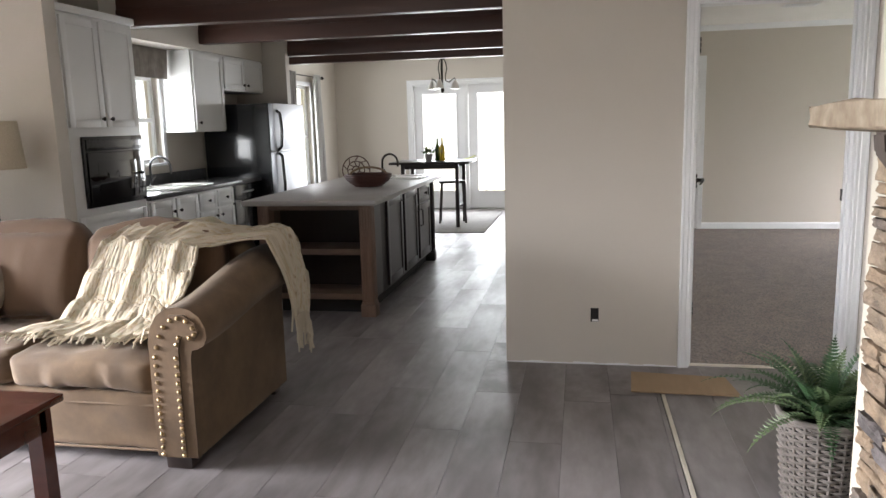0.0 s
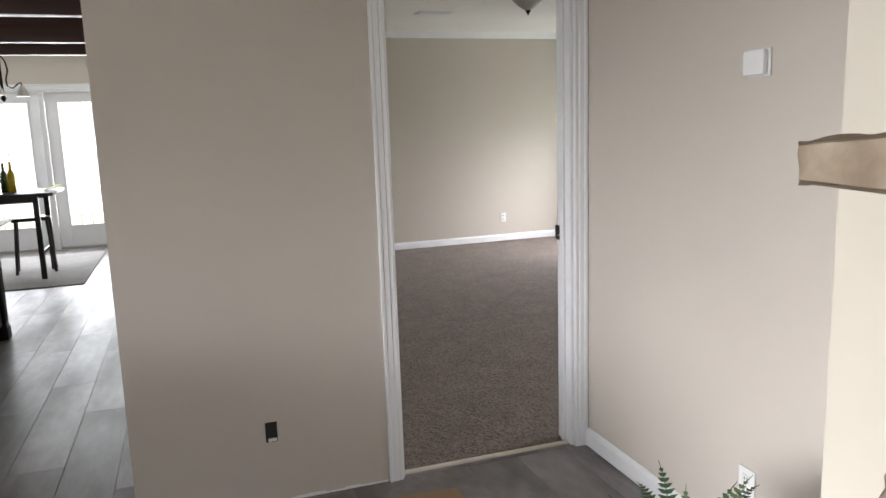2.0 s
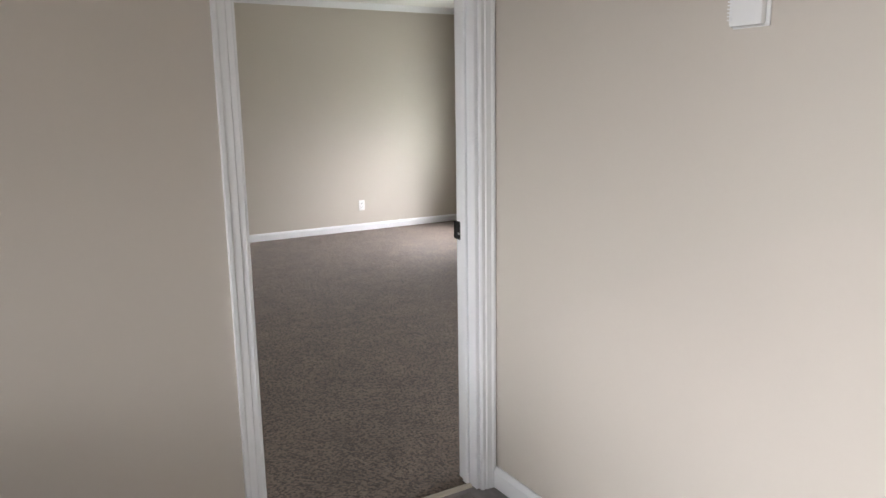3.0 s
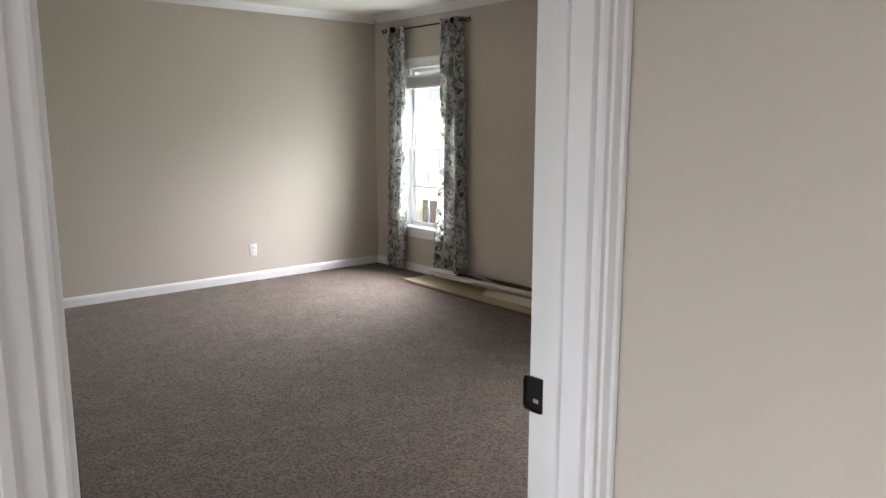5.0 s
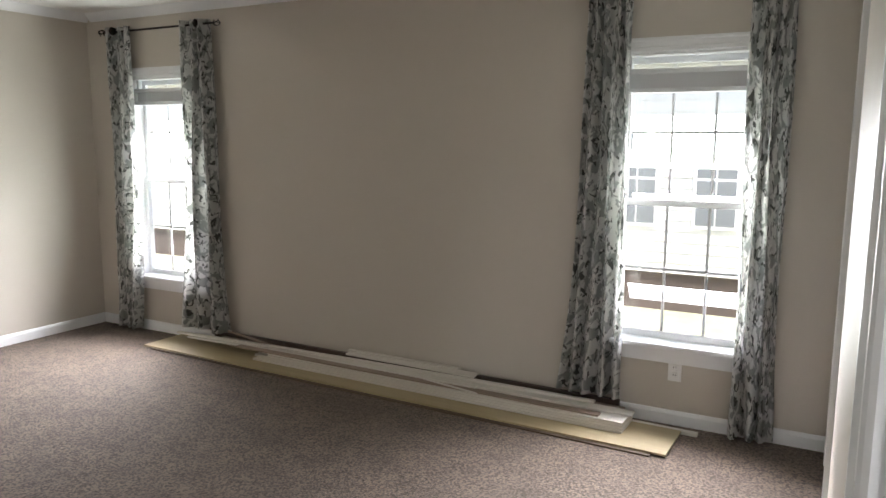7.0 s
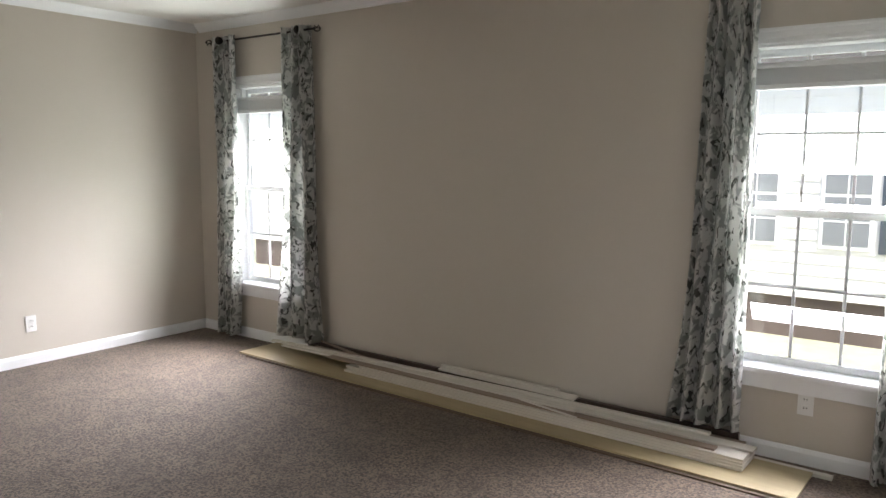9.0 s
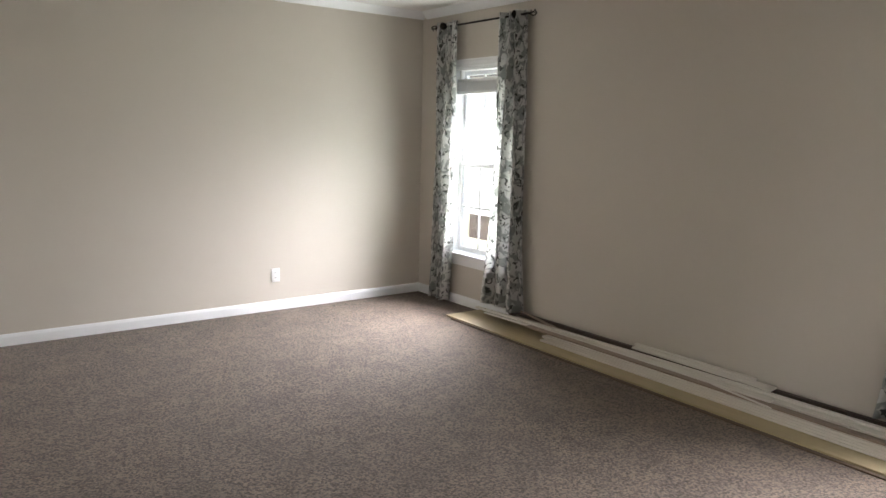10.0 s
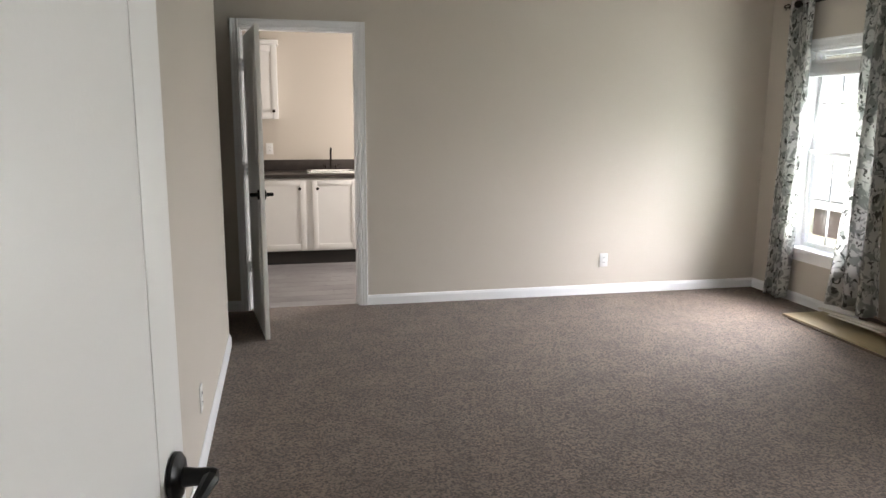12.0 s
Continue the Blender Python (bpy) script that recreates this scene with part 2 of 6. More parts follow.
# ---- floors ----
bm = bmesh.new()
bm_box(bm, -7.35, 0.12, -7.75, 0.0, -0.12, -0.008)
bm_box(bm, KIT_W - 0.15, -1.94, 0.0, NORTH, -0.12, -0.008)
structure("floor", bm, M_GAP, "grey wood-look laminate plank floor", "floor")
bm = bmesh.new()
bm_box(bm, -1.94, BED_E, 0.045, BED_N + 0.05, -0.12, 0.006)
bm_box(bm, 2.2, 3.42, -1.4, 0.045, -0.12, 0.006)
structure("floor_carpet", bm, M_CARPET, "brown cut-pile bedroom carpet", "carpet")
bm = bmesh.new()
bm_box(bm, -1.94, 1.86, BED_N + 0.05, NORTH, -0.12, 0.0)
structure("floor_bathroom", bm, M_TILE, "grey wood-look bathroom floor", "floor")

# ---- trim, doors and windows ----
CASING = [(0, 0), (0, 0.010), (0.006, 0.014), (0.020, 0.012), (0.024, 0.016), (0.044, 0.016), (0.050, 0.020), (0.060, 0.020), (0.060, 0)]


def casing(name, axis, a, b, head, face, out, label="white moulded door casing", width=1.0):
    """Moulded casing round an opening from a to b, on a wall face; out is +1 or -1, the way it stands off the wall."""
    root = thing(name, pose(0, 0, 0), label, "trim")
    root["kind"] = "structure"
    for nm, edge, sgn in (("side_casing", a, -1), ("side_casing", b, 1)):
        bm = bmesh.new()
        prof = [(edge + sgn * (u * width), face + out * v) for u, v in CASING]
        bm_prism(bm, prof if axis == "x" else [(q, p) for p, q in prof], 0.0, head + 0.06 * width, "z")
        part(nm, bm, M_TRIM, root)
    bm = bmesh.new()
    bm_prism(bm, [(face + out * v, head + u * width) for u, v in CASING], a + 0.001, b - 0.001, "x" if axis == "x" else "y")
    part("head_casing", bm, M_TRIM, root)
    return root


def jamb(name, a, b, head, y0, y1, stop_y, label):
    root = thing(name, pose(0, 0, 0), label, "door frame")
    root["kind"] = "structure"
    t = 0.014
    box_part("jamb_side", root, M_TRIM, a - 0.002, a + t, y0, y1, 0.004, head, 0.002)
    box_part("jamb_side", root, M_TRIM, b - t, b + 0.002, y0, y1, 0.004, head, 0.002)
    box_part("jamb_head", root, M_TRIM, a + t, b - t, y0, y1, head - t, head + 0.002, 0.002)
    box_part("door_stop", root, M_TRIM, a + t, a + t + 0.011, stop_y, stop_y + 0.034, 0.004, head - t, 0.002)
    box_part("door_stop", root, M_TRIM, b - t - 0.011, b - t, stop_y, stop_y + 0.034, 0.004, head - t, 0.002)
    return root


casing("trim_door_living", "x", DOOR_L + 0.006, DOOR_R + 0.002, DOOR_H, 0.0, -1)
casing("trim_door_bedroom", "x", DOOR_L, DOOR_R, DOOR_H, 0.12, 1)
entry_jamb = jamb("door_frame_entry", DOOR_L, DOOR_R, DOOR_H, -0.001, 0.121, 0.045, "white painted door frame with black strike plate")
casing("trim_door_bathroom", "x", BD_L, BD_R, BD_H, BED_N, -1)
bath_jamb = jamb("door_frame_bathroom", BD_L, BD_R, BD_H, BED_N - 0.001, BED_N + 0.111, BED_N + 0.04, "white painted bathroom door frame")
casing("trim_closet", "x", 2.46, 3.27, DOOR_H, 0.12, 1)
closet_jamb = jamb("door_frame_closet", 2.46, 3.27, DOOR_H, -0.001, 0.121, 0.05, "white painted closet door frame")
box_part("strike_plate", closet_jamb, material("brass", (0.5, 0.38, 0.16), 0.3, 0.9), 3.253, 3.2565, 0.085, 0.112, 0.90, 0.97, 0.001)

bm = bmesh.new()
bm_box(bm, DOOR_R - 0.017, DOOR_R - 0.0135, 0.084, 0.130, 0.952, 1.018, 0.006)
bm_tube(bm, [(DOOR_R - 0.018, 0.130, 0.962), (DOOR_R - 0.012, 0.135, 0.962), (DOOR_R - 0.012, 0.135, 1.008), (DOOR_R - 0.018, 0.130, 1.008)], 0.003, 6)
part("strike_plate", bm, M_BLACK, entry_jamb, "black strike plate with a curved lip", True)
M_STEEL = material("brushed_steel", (0.55, 0.55, 0.55), 0.28, 1.0, grain=0.2, grain_scale=80, stretch=(1, 1, 0.05))
box_part("strike_recess", entry_jamb, M_STEEL, DOOR_R - 0.0178, DOOR_R - 0.0166, 0.096, 0.108, 0.970, 0.977, 0.0)


def hinge(parent, x, y, z):
    bm = bmesh.new()
    bm_box(bm, x, x + 0.0025, y - 0.03, y, z - 0.045, z + 0.045, 0.001)
    bm_box(bm, x + 0.0025, x + 0.021, y - 0.002, y + 0.0015, z - 0.045, z + 0.045)
    part("hinge_leaf", bm, M_TRIM, parent, "painted hinge leaf")
    for k in (-1, 0, 1):
        bm = bmesh.new()
        bm_tube(bm, [(x + 0.022, y + 0.006, z + k * 0.03 - 0.011), (x + 0.022, y + 0.006, z + k * 0.03 + 0.011)], 0.0085, 8)
        part("hinge_knuckle", bm, M_BLACK, parent, "black hinge knuckle")


for _z in (0.322, 1.07, 1.825):
    hinge(entry_jamb, DOOR_L + 0.014, 0.118, _z)
    hinge(bath_jamb, BD_L + 0.002, BED_N - 0.012, _z + 0.03)


def door_leaf(name, m, wide, high, label, flat, lock):
    """A grooved or moulded two-panel leaf. Local x runs from the hinge to the free edge; y is its thickness."""
    root = thing(name, m, label, "door")
    root["kind"] = "structure"
    t = 0.035
    box_part("door_slab", root, M_DOOR, 0, wide, 0.004, t - 0.004, 0.012, high, 0.002)
    for y0, y1 in ((0.0022, 0.0045), (t - 0.0045, t - 0.0022)):
        if flat:
            box_part("door_panel", root, M_DOOR, 0.1035, wide - 0.1035, y0, y1, 0.012, high, 0.0018)
        for z0, z1 in () if flat else ((0.012, 0.22), (0.98, 1.12), (high - 0.13, high)):
            box_part("door_rail", root, M_DOOR, 0.10, wide - 0.10, y0, y1, z0, z1, 0.0018)
        for x0, x1 in ((0, 0.10), (wide - 0.10, wide)):
            box_part("door_stile", root, M_DOOR, x0, x1, y0, y1, 0.012, high, 0.0018)
        for z0, z1 in () if flat else ((0.27, 0.93), (1.17, high - 0.18)):
            box_part("door_panel", root, M_DOOR, 0.15, wide - 0.15, y0, y1, z0, z1, 0.004)
    for s, y in ((1, t), (-1, 0.0)):
        bm = bmesh.new()
        turn = Matrix.Translation((wide - 0.055, y, lock)) @ Matrix.Rotation(radians(-90 * s), 4, "X")
        bm_lathe(bm, [(0.034, 0), (0.034, 0.006), (0.029, 0.010), (0.014, 0.013), (0.012, 0.03), (0.013, 0.052), (0.010, 0.058)], sides=20, m=turn)
        handle = part("door_handle", bm, M_BLACK, root, "black lever handle", True)
        bm = bmesh.new()
        yy = y + s * 0.05
        bm_tube(bm, [(wide - 0.062, yy, lock), (wide - 0.085, yy, lock + 0.001), (wide - 0.12, yy - s * 0.003, lock - 0.003), (wide - 0.138, yy - s * 0.010, lock - 0.012), (wide - 0.152, yy - s * 0.016, lock - 0.020)],
                0.008, 8, taper=[0.011, 0.010, 0.008, 0.007, 0.006])
        part("lever", bm, M_BLACK, handle, "", True)
    return root


door_leaf("door_1", pose(-0.868, 0.130, 0, 0, 0, 81.0), 0.81, 2.02,
          "open white grooved bedroom door with black lever", True, 1.015)
door_leaf("door_2", pose(BD_L + 0.026, BED_N - 0.02, 0, 0, 0, -82.3), 0.82, 2.06,
          "open white moulded bathroom door with black lever", False, 0.985)

M_CREAM = material("cream_strip", (0.62, 0.57, 0.48), 0.6, blotch=0.3, blotch_scale=8)
bm = bmesh.new()
bm_prism(bm, [(0.026, 0.0), (0.028, 0.006), (0.036, 0.010), (0.048, 0.010), (0.054, 0.004), (0.054, 0.0)], DOOR_L + 0.015, DOOR_R - 0.015, "x")
structure("threshold", bm, M_CREAM, "pale transition strip under the doorway", "threshold")

BASE = [(0, 0), (0.014, 0), (0.014, 0.062), (0.011, 0.070), (0.008, 0.078), (0.004, 0.083), (0, 0.083)]


def baseboard(axis, a, b, face, out, name="baseboard"):
    bm = bmesh.new()
    bm_prism(bm, [(face + out * u, 0.004 + v) for u, v in BASE], a, b, axis)
    return structure(name, bm, M_TRIM, "white painted baseboard", "baseboard")


baseboard("y", -2.06, -0.021, 0.0, -1)
baseboard("x", BD_R + 0.061, BED_E - 0.001, BED_N, -1)
baseboard("y", 0.121, BED_N - 0.015, BED_E, -1)
baseboard("y", 0.185, 4.73, BED_W, 1)
baseboard("x", 0.0, 2.395, 0.12, 1)
baseboard("x", -1.1, BD_L - 0.061, BED_N, -1)
baseboard("x", KIT_W + 0.02, -4.355, NORTH, -1)
CROWN = [(0, 0), (0.012, 0), (0.020, 0.012), (0.040, 0.034), (0.052, 0.050), (0.060, 0.064), (0, 0.064)]
for axis, a, b, face, out in (("x", BED_W, BED_E, BED_N, -1), ("y", 0.12, BED_N - 0.06, BED_E, -1), ("y", 0.12, 4.74, BED_W, 1), ("x", -0.9, 3.43, 0.12, 1)):
    bm = bmesh.new()
    bm_prism(bm, [(face + out * u, CEIL - 0.064 + v) for u, v in CROWN], a, b, axis)
    structure("crown_moulding", bm, M_TRIM, "white crown moulding", "trim")

# ragged unpainted edge under the doorway wall
bm = bmesh.new()
_rng = random.Random(4)
_x = -1.938
while _x < DOOR_L - 0.06:
    _w = min(_rng.uniform(0.03, 0.09), DOOR_L - 0.056 - _x)
    bm_box(bm, _x, _x + _w, -0.004, 0.001, 0.0, _rng.uniform(0.005, 0.014))
    _x += _w
structure("wall_edge", bm, M_TRIM, "ragged white plaster edge where the baseboard is missing", "trim")


def bedroom_window(name, y):
    """Double-hung window in the east wall, with three-by-two grilles in each sash and raised blinds."""
    root = thing(name, pose(BED_E, y, 0), "white double-hung window with grilles and raised blinds", "window")
    root["kind"] = "structure"
    h = WIN_HALF
    t = 0.012
    for nm, b in (("reveal", (-0.002, 0.152, -h - 0.001, -h + t, SILL, HEAD)), ("reveal", (-0.002, 0.152, h - t, h + 0.001, SILL, HEAD)),
                  ("reveal", (-0.002, 0.152, -h + t, h - t, HEAD - t, HEAD + 0.001))):
        box_part(nm, root, M_TRIM, *b, 0.001)
    box_part("window_sill", root, M_TRIM, -0.055, 0.152, -h - 0.05, h + 0.05, SILL - 0.022, SILL + 0.0035, 0.006)
    box_part("apron", root, M_TRIM, -0.018, -0.002, -h - 0.03, h + 0.03, SILL - 0.105, SILL - 0.022, 0.003)
    for s in (-1, 1):
        bm = bmesh.new()
        bm_prism(bm, [(-v, s * (h + u)) for u, v in CASING], SILL, HEAD + 0.06, "z")
        part("side_casing", bm, M_TRIM, root)
    bm = bmesh.new()
    bm_prism(bm, [(-v, HEAD + u * 1.25) for u, v in CASING], -h, h, "y")
    part("head_casing", bm, M_TRIM, root)
    mid = 1.225
    hh = h - t
    for sash, x, z0, z1 in (("upper_sash", 0.108, mid - 0.02, HEAD - t), ("lower_sash", 0.080, SILL + 0.0045, mid + 0.02)):
        bm = bmesh.new()
        f = 0.036
        bm_box(bm, x, x + 0.026, -hh, -hh + f, z0, z1, 0.003)
        bm_box(bm, x, x + 0.026, hh - f, hh, z0, z1, 0.003)
        bm_box(bm, x, x + 0.026, -hh + f, hh - f, z0, z0 + f, 0.003)
        bm_box(bm, x, x + 0.026, -hh + f, hh - f, z1 - f, z1, 0.003)
        s = part(sash, bm, M_TRIM, root, "", True)
        bm = bmesh.new()
        bm_box(bm, x + 0.011, x + 0.015, -hh + f - 0.004, hh - f + 0.004, z0 + f - 0.004, z1 - f + 0.004)
        p = part("pane", bm, M_GLASS, s, "clear glass")
        p.visible_shadow = False
        for k in (1, 2):
            yy = -hh + f + (2 * hh - 2 * f) * k / 3
            box_part("muntin", s, M_TRIM, x + 0.017, x + 0.025, yy - 0.008, yy + 0.008, z0 + f, z1 - f, 0.002)
        zz = (z0 + z1) / 2
        box_part("muntin", s, M_TRIM, x + 0.0165, x + 0.0245, -hh + f, hh - f, zz - 0.008, zz + 0.008, 0.002)
    box_part("sash_lock", root, M_TRIM, 0.062, 0.080, -0.03, 0.03, mid + 0.02, mid + 0.032, 0.003)
    blind = thing("window_blind", pose(BED_E + 0.045, y, 0), "white slatted blind drawn up under the head", "blind")
    box_part("headrail", blind, M_TRIM, -0.020, 0.020, -h + 0.02, h - 0.02, 1.915, 1.945, 0.003)
    for k in range(13):
        bm = bmesh.new()
        bm_box(bm, -0.024, 0.024, -h + 0.025, h - 0.025, 1.8435 + k * 0.0055, 1.8470 + k * 0.0055, 0, pose(0, 0, 0, 0, 0, 0.35 * math.sin(k * 2.1)))
        part("slat", bm, M_TRIM, blind)
    box_part("bottom_rail", blind, M_TRIM, -0.026, 0.026, -h + 0.023, h - 0.023, 1.818, 1.842, 0.004)
    for s in (-1, 1):
        box_part("hanger", blind, M_TRIM, -0.012, 0.012, s * (h - 0.05) - 0.01, s * (h - 0.05) + 0.01, 1.945, HEAD - t, 0)
    for yy in (-0.22, 0.22):
        bm = bmesh.new()
        bm_tube(bm, [(-0.027, yy, 1.82), (-0.028, yy, 1.92)], 0.0016, 5)
        part("ladder_cord", bm, M_TRIM, blind)
    bm = bmesh.new()
    bm_tube(bm, [(-0.028, h - 0.06, 1.92), (-0.03, h - 0.058, 1.4), (-0.028, h - 0.062, 0.9)], 0.0022, 5)
    part("pull_cord", bm, M_TRIM, blind)
    return root


bedroom_window("window_1", W_NORTH)
bedroom_window("window_2", W_SOUTH)


def curtain_material(name, light, dark, mid):
    mat = bpy.data.materials.new(name)
    mat.use_nodes = True
    nt = mat.node_tree
    n, link = nt.nodes, nt.links.new
    co = n.new("ShaderNodeTexCoord")
    mp = n.new("ShaderNodeMapping")
    mp.inputs["Scale"].default_value = (1.25, 0.62, 1)
    link(co.outputs["UV"], mp.inputs[0])
    out = None
    base = (*light, 1)
    for scale, lo, hi, colr, off in ((22, 0.49, 0.55, mid, 0.0), (29, 0.58, 0.63, dark, 5.0)):
        sh = n.new("ShaderNodeMapping")
        sh.inputs["Location"].default_value = (off, off * 0.7, 0)
        link(mp.outputs[0], sh.inputs[0])
        t = n.new("ShaderNodeTexNoise")
        t.inputs["Scale"].default_value, t.inputs["Detail"].default_value, t.inputs["Distortion"].default_value = scale, 2, 0.9
        link(sh.outputs[0], t.inputs["Vector"])
        r = n.new("ShaderNodeMapRange")
        r.inputs[1].default_value, r.inputs[2].default_value = lo, hi
        link(t.outputs["Fac"], r.inputs[0])
        mx = n.new("ShaderNodeMix")
        mx.data_type = "RGBA"
        mx.inputs[6].default_value = base
        if out is not None:
            link(out, mx.inputs[6])
        mx.inputs[7].default_value = (*colr, 1)
        link(r.outputs[0], mx.inputs[0])
        out = mx.outputs[2]
    b = n["Principled BSDF"]
    b.inputs["Roughness"].default_value = 0.85
    link(out, b.inputs["Base Color"])
    tr = n.new("ShaderNodeBsdfTranslucent")
    link(out, tr.inputs[0])
    ms = n.new("ShaderNodeMixShader")
    ms.inputs[0].default_value = 0.58
    link(b.outputs[0], ms.inputs[1])
    link(tr.outputs[0], ms.inputs[2])
    link(ms.outputs[0], n["Material Output"].inputs[0])
    return mat


M_CURTAIN = curtain_material("printed_curtain", (0.72, 0.72, 0.70), (0.11, 0.112, 0.104), (0.36, 0.37, 0.355))
M_SHEER = material("grey_curtain", (0.40, 0.39, 0.37), 0.9, blotch=0.2, blotch_scale=8)
M_ROD = material("dark_bronze", (0.022, 0.016, 0.013), 0.35, 0.7, blotch=0.3, blotch_scale=30)


def curtain_panel(name, x, a_top, b_top, a_bot, b_bot, z_top, z_bot, folds, seed, mat, label, into=-1, kick=0.0, axis="y", cat="curtain"):
    """A hanging pleated panel from a to b along the wall; the hem may flare and kick out at one end."""
    rng = random.Random(seed)
    nu, nv = folds * 10, 30
    ph = [rng.uniform(-0.5, 0.5) for _ in range(folds + 1)]
    amp = [rng.uniform(0.75, 1.15) for _ in range(folds + 1)]
    bm = bmesh.new()
    uv = bm.loops.layers.uv.new("cloth")
    rows = []
    for j in range(nv + 1):
        v = j / nv
        z = z_top + (z_bot - z_top) * v
        flare = v ** 2.2
        row = []
        for i in range(nu + 1):
            u = i / nu
            a = a_top + (a_bot - a_top) * flare
            b = b_top + (b_bot - b_top) * flare
            k = u * folds
            w = math.sin(2 * math.pi * k + ph[min(int(k), folds)] * v * 1.6)
            w = math.copysign(abs(w) ** 0.7, w)
            d = 0.044 * amp[min(int(k), folds)] * w * (0.75 + 0.35 * v) + 0.010 * math.sin(5 * v + 9 * u + seed)
            s = a + (b - a) * u + 0.008 * math.sin(7 * v + 3 * k)
            d += kick * max(0, u - 0.35) * v ** 4
            off = x + into * (0.0 + d)
            zz = z + 0.006 * math.sin(2 * math.pi * k + 1) * v
            row.append((bm.verts.new((off, s, zz) if axis == "y" else (s, off, zz)), (u * abs(b_top - a_top) * 2.2, z)))
        rows.append(row)
    for r0, r1 in zip(rows, rows[1:]):
        for i in range(nu):
            q = (r0[i], r0[i + 1], r1[i + 1], r1[i])
            f = bm.faces.new([p[0] for p in q])
            for lp, p in zip(f.loops, q):
                lp[uv].uv = p[1]
    me = bpy.data.meshes.new(name)
    bm.to_mesh(me)
    bm.free()
    me.materials.append(mat)
    me.polygons.foreach_set("use_smooth", [True] * len(me.polygons))
    ob = new(name, me)
    so = ob.modifiers.new("thick", "SOLIDIFY")
    so.thickness = 0.003
    return tagged(ob, label, cat)


ROD_X = BED_E - 0.085


def curtain_rod(y, half):
    root = thing("curtain_rod", pose(ROD_X, y, 2.372), "dark bronze curtain rod with open cage finials", "curtain rod", "bedroom curtain rods")
    bm = bmesh.new()
    bm_tube(bm, [(0, -half + 0.05, 0), (0, half - 0.05, 0)], 0.008, 10)
    part("rod", bm, M_ROD, root, "", True)
    for s in (-1, 1):
        bm = bmesh.new()
        bm_lathe(bm, [(0.010, 0), (0.025, 0.007), (0.032, 0.020), (0.027, 0.034), (0.012, 0.042)], sides=14, m=Matrix.Translation((-0.034, s * (half - 0.19), 0)) @ Matrix.Rotation(radians(90), 4, "X") @ Matrix.Translation((0, 0, -0.018)))
        part("bracket_cup", bm, M_ROD, root, "", True)
        bm = bmesh.new()
        bm_tube(bm, [(-0.034, s * (half - 0.19), 0), (0.083, s * (half - 0.19), -0.006)], 0.007, 8)
        bm_box(bm, 0.078, 0.0845, s * (half - 0.19) - 0.014, s * (half - 0.19) + 0.014, -0.045, 0.03, 0.002)
        part("bracket", bm, M_ROD, root, "", True)
        bm = bmesh.new()
        for k in range(4):
            a = k * math.pi / 2
            pts = [(0.027 * math.sin(math.pi * q / 6) * math.cos(a + q * 0.35), s * (half - 0.055 + q * 0.0105), 0.027 * math.sin(math.pi * q / 6) * math.sin(a + q * 0.35)) for q in range(7)]
            bm_tube(bm, pts, 0.0033, 5)
        part("finial", bm, M_ROD, root, "open twisted finial", True)


for _y in (W_NORTH, W_SOUTH):
    curtain_rod(_y - (0.045 if _y > 3 else 0.0), 0.635)
_lab = "grey and white printed grommet curtain hanging to the floor"
curtain_panel("curtain", ROD_X, 5.012, 5.313, 5.09, 5.355, 2.405, 0.03, 3, 1, M_CURTAIN, _lab)
curtain_panel("curtain", ROD_X, 4.465, 4.20, 4.56, 4.115, 2.405, 0.12, 3, 2, M_CURTAIN, "grey and white printed curtain with its hem kicked aside", kick=0.03)
curtain_panel("curtain", ROD_X, 1.18, 1.415, 1.165, 1.535, 2.405, 0.13, 4, 5, M_CURTAIN, "grey and white printed curtain bunched behind stacked boards")
curtain_panel("curtain", ROD_X, 0.598, 0.405, 0.59, 0.38, 2.405, 0.03, 3, 7, M_CURTAIN, _lab)


# ---- outlets and wall fittings ----
M_PLATE = material("white_plastic", (0.78, 0.78, 0.77), 0.3, blotch=0.04)


def outlet(m, label="white duplex outlet plate on the wall"):
    """Plate in local x (across) and z, standing off along -y."""
    root = thing("wall_outlet", m, label, "outlet", "wall outlets")
    box_part("plate", root, M_PLATE, -0.036, 0.036, -0.006, 0.0, -0.058, 0.058, 0.003)
    for z in (-0.021, 0.021):
        box_part("socket", root, M_PLATE, -0.016, 0.016, -0.008, -0.005, z - 0.014, z + 0.014, 0.003)
        for x in (-0.006, 0.006):
            # slots are thin raised bars, their inner shade put into the colour
            box_part("slot", root, M_GAP, x - 0.0015, x + 0.0015, -0.0086, -0.0078, z - 0.004, z + 0.006, 0)
    return root


outlet(pose(2.055, BED_N - 0.0005, 0.30))
outlet(pose(BED_E - 0.0005, 0.893, 0.312, 0, 0, -90))
outlet(pose(BED_E - 0.0005, 4.52, 0.32, 0, 0, -90))
outlet(pose(-0.0005, -1.04, 0.29, 0, 0, -90))
outlet(pose(BED_W + 0.0005, 3.05, 0.30, 0, 0, 90))
outlet(pose(-0.72, NORTH - 0.0005, 1.15))

thermo = thing("wall_sensor", pose(-0.0005, -1.022, 1.637, 0, 0, -90), "small white rounded wall sensor box", "sensor")
box_part("backplate", thermo, M_PLATE, -0.046, 0.050, -0.006, 0, -0.040, 0.040, 0.002)
box_part("cover", thermo, M_PLATE, -0.044, 0.044, -0.026, -0.006, -0.037, 0.037, 0.008)
for _k in range(6):
    box_part("vent_slot", thermo, M_TRIM, -0.046, -0.034, -0.027, -0.0255, -0.022 + _k * 0.008, -0.019 + _k * 0.008, 0)

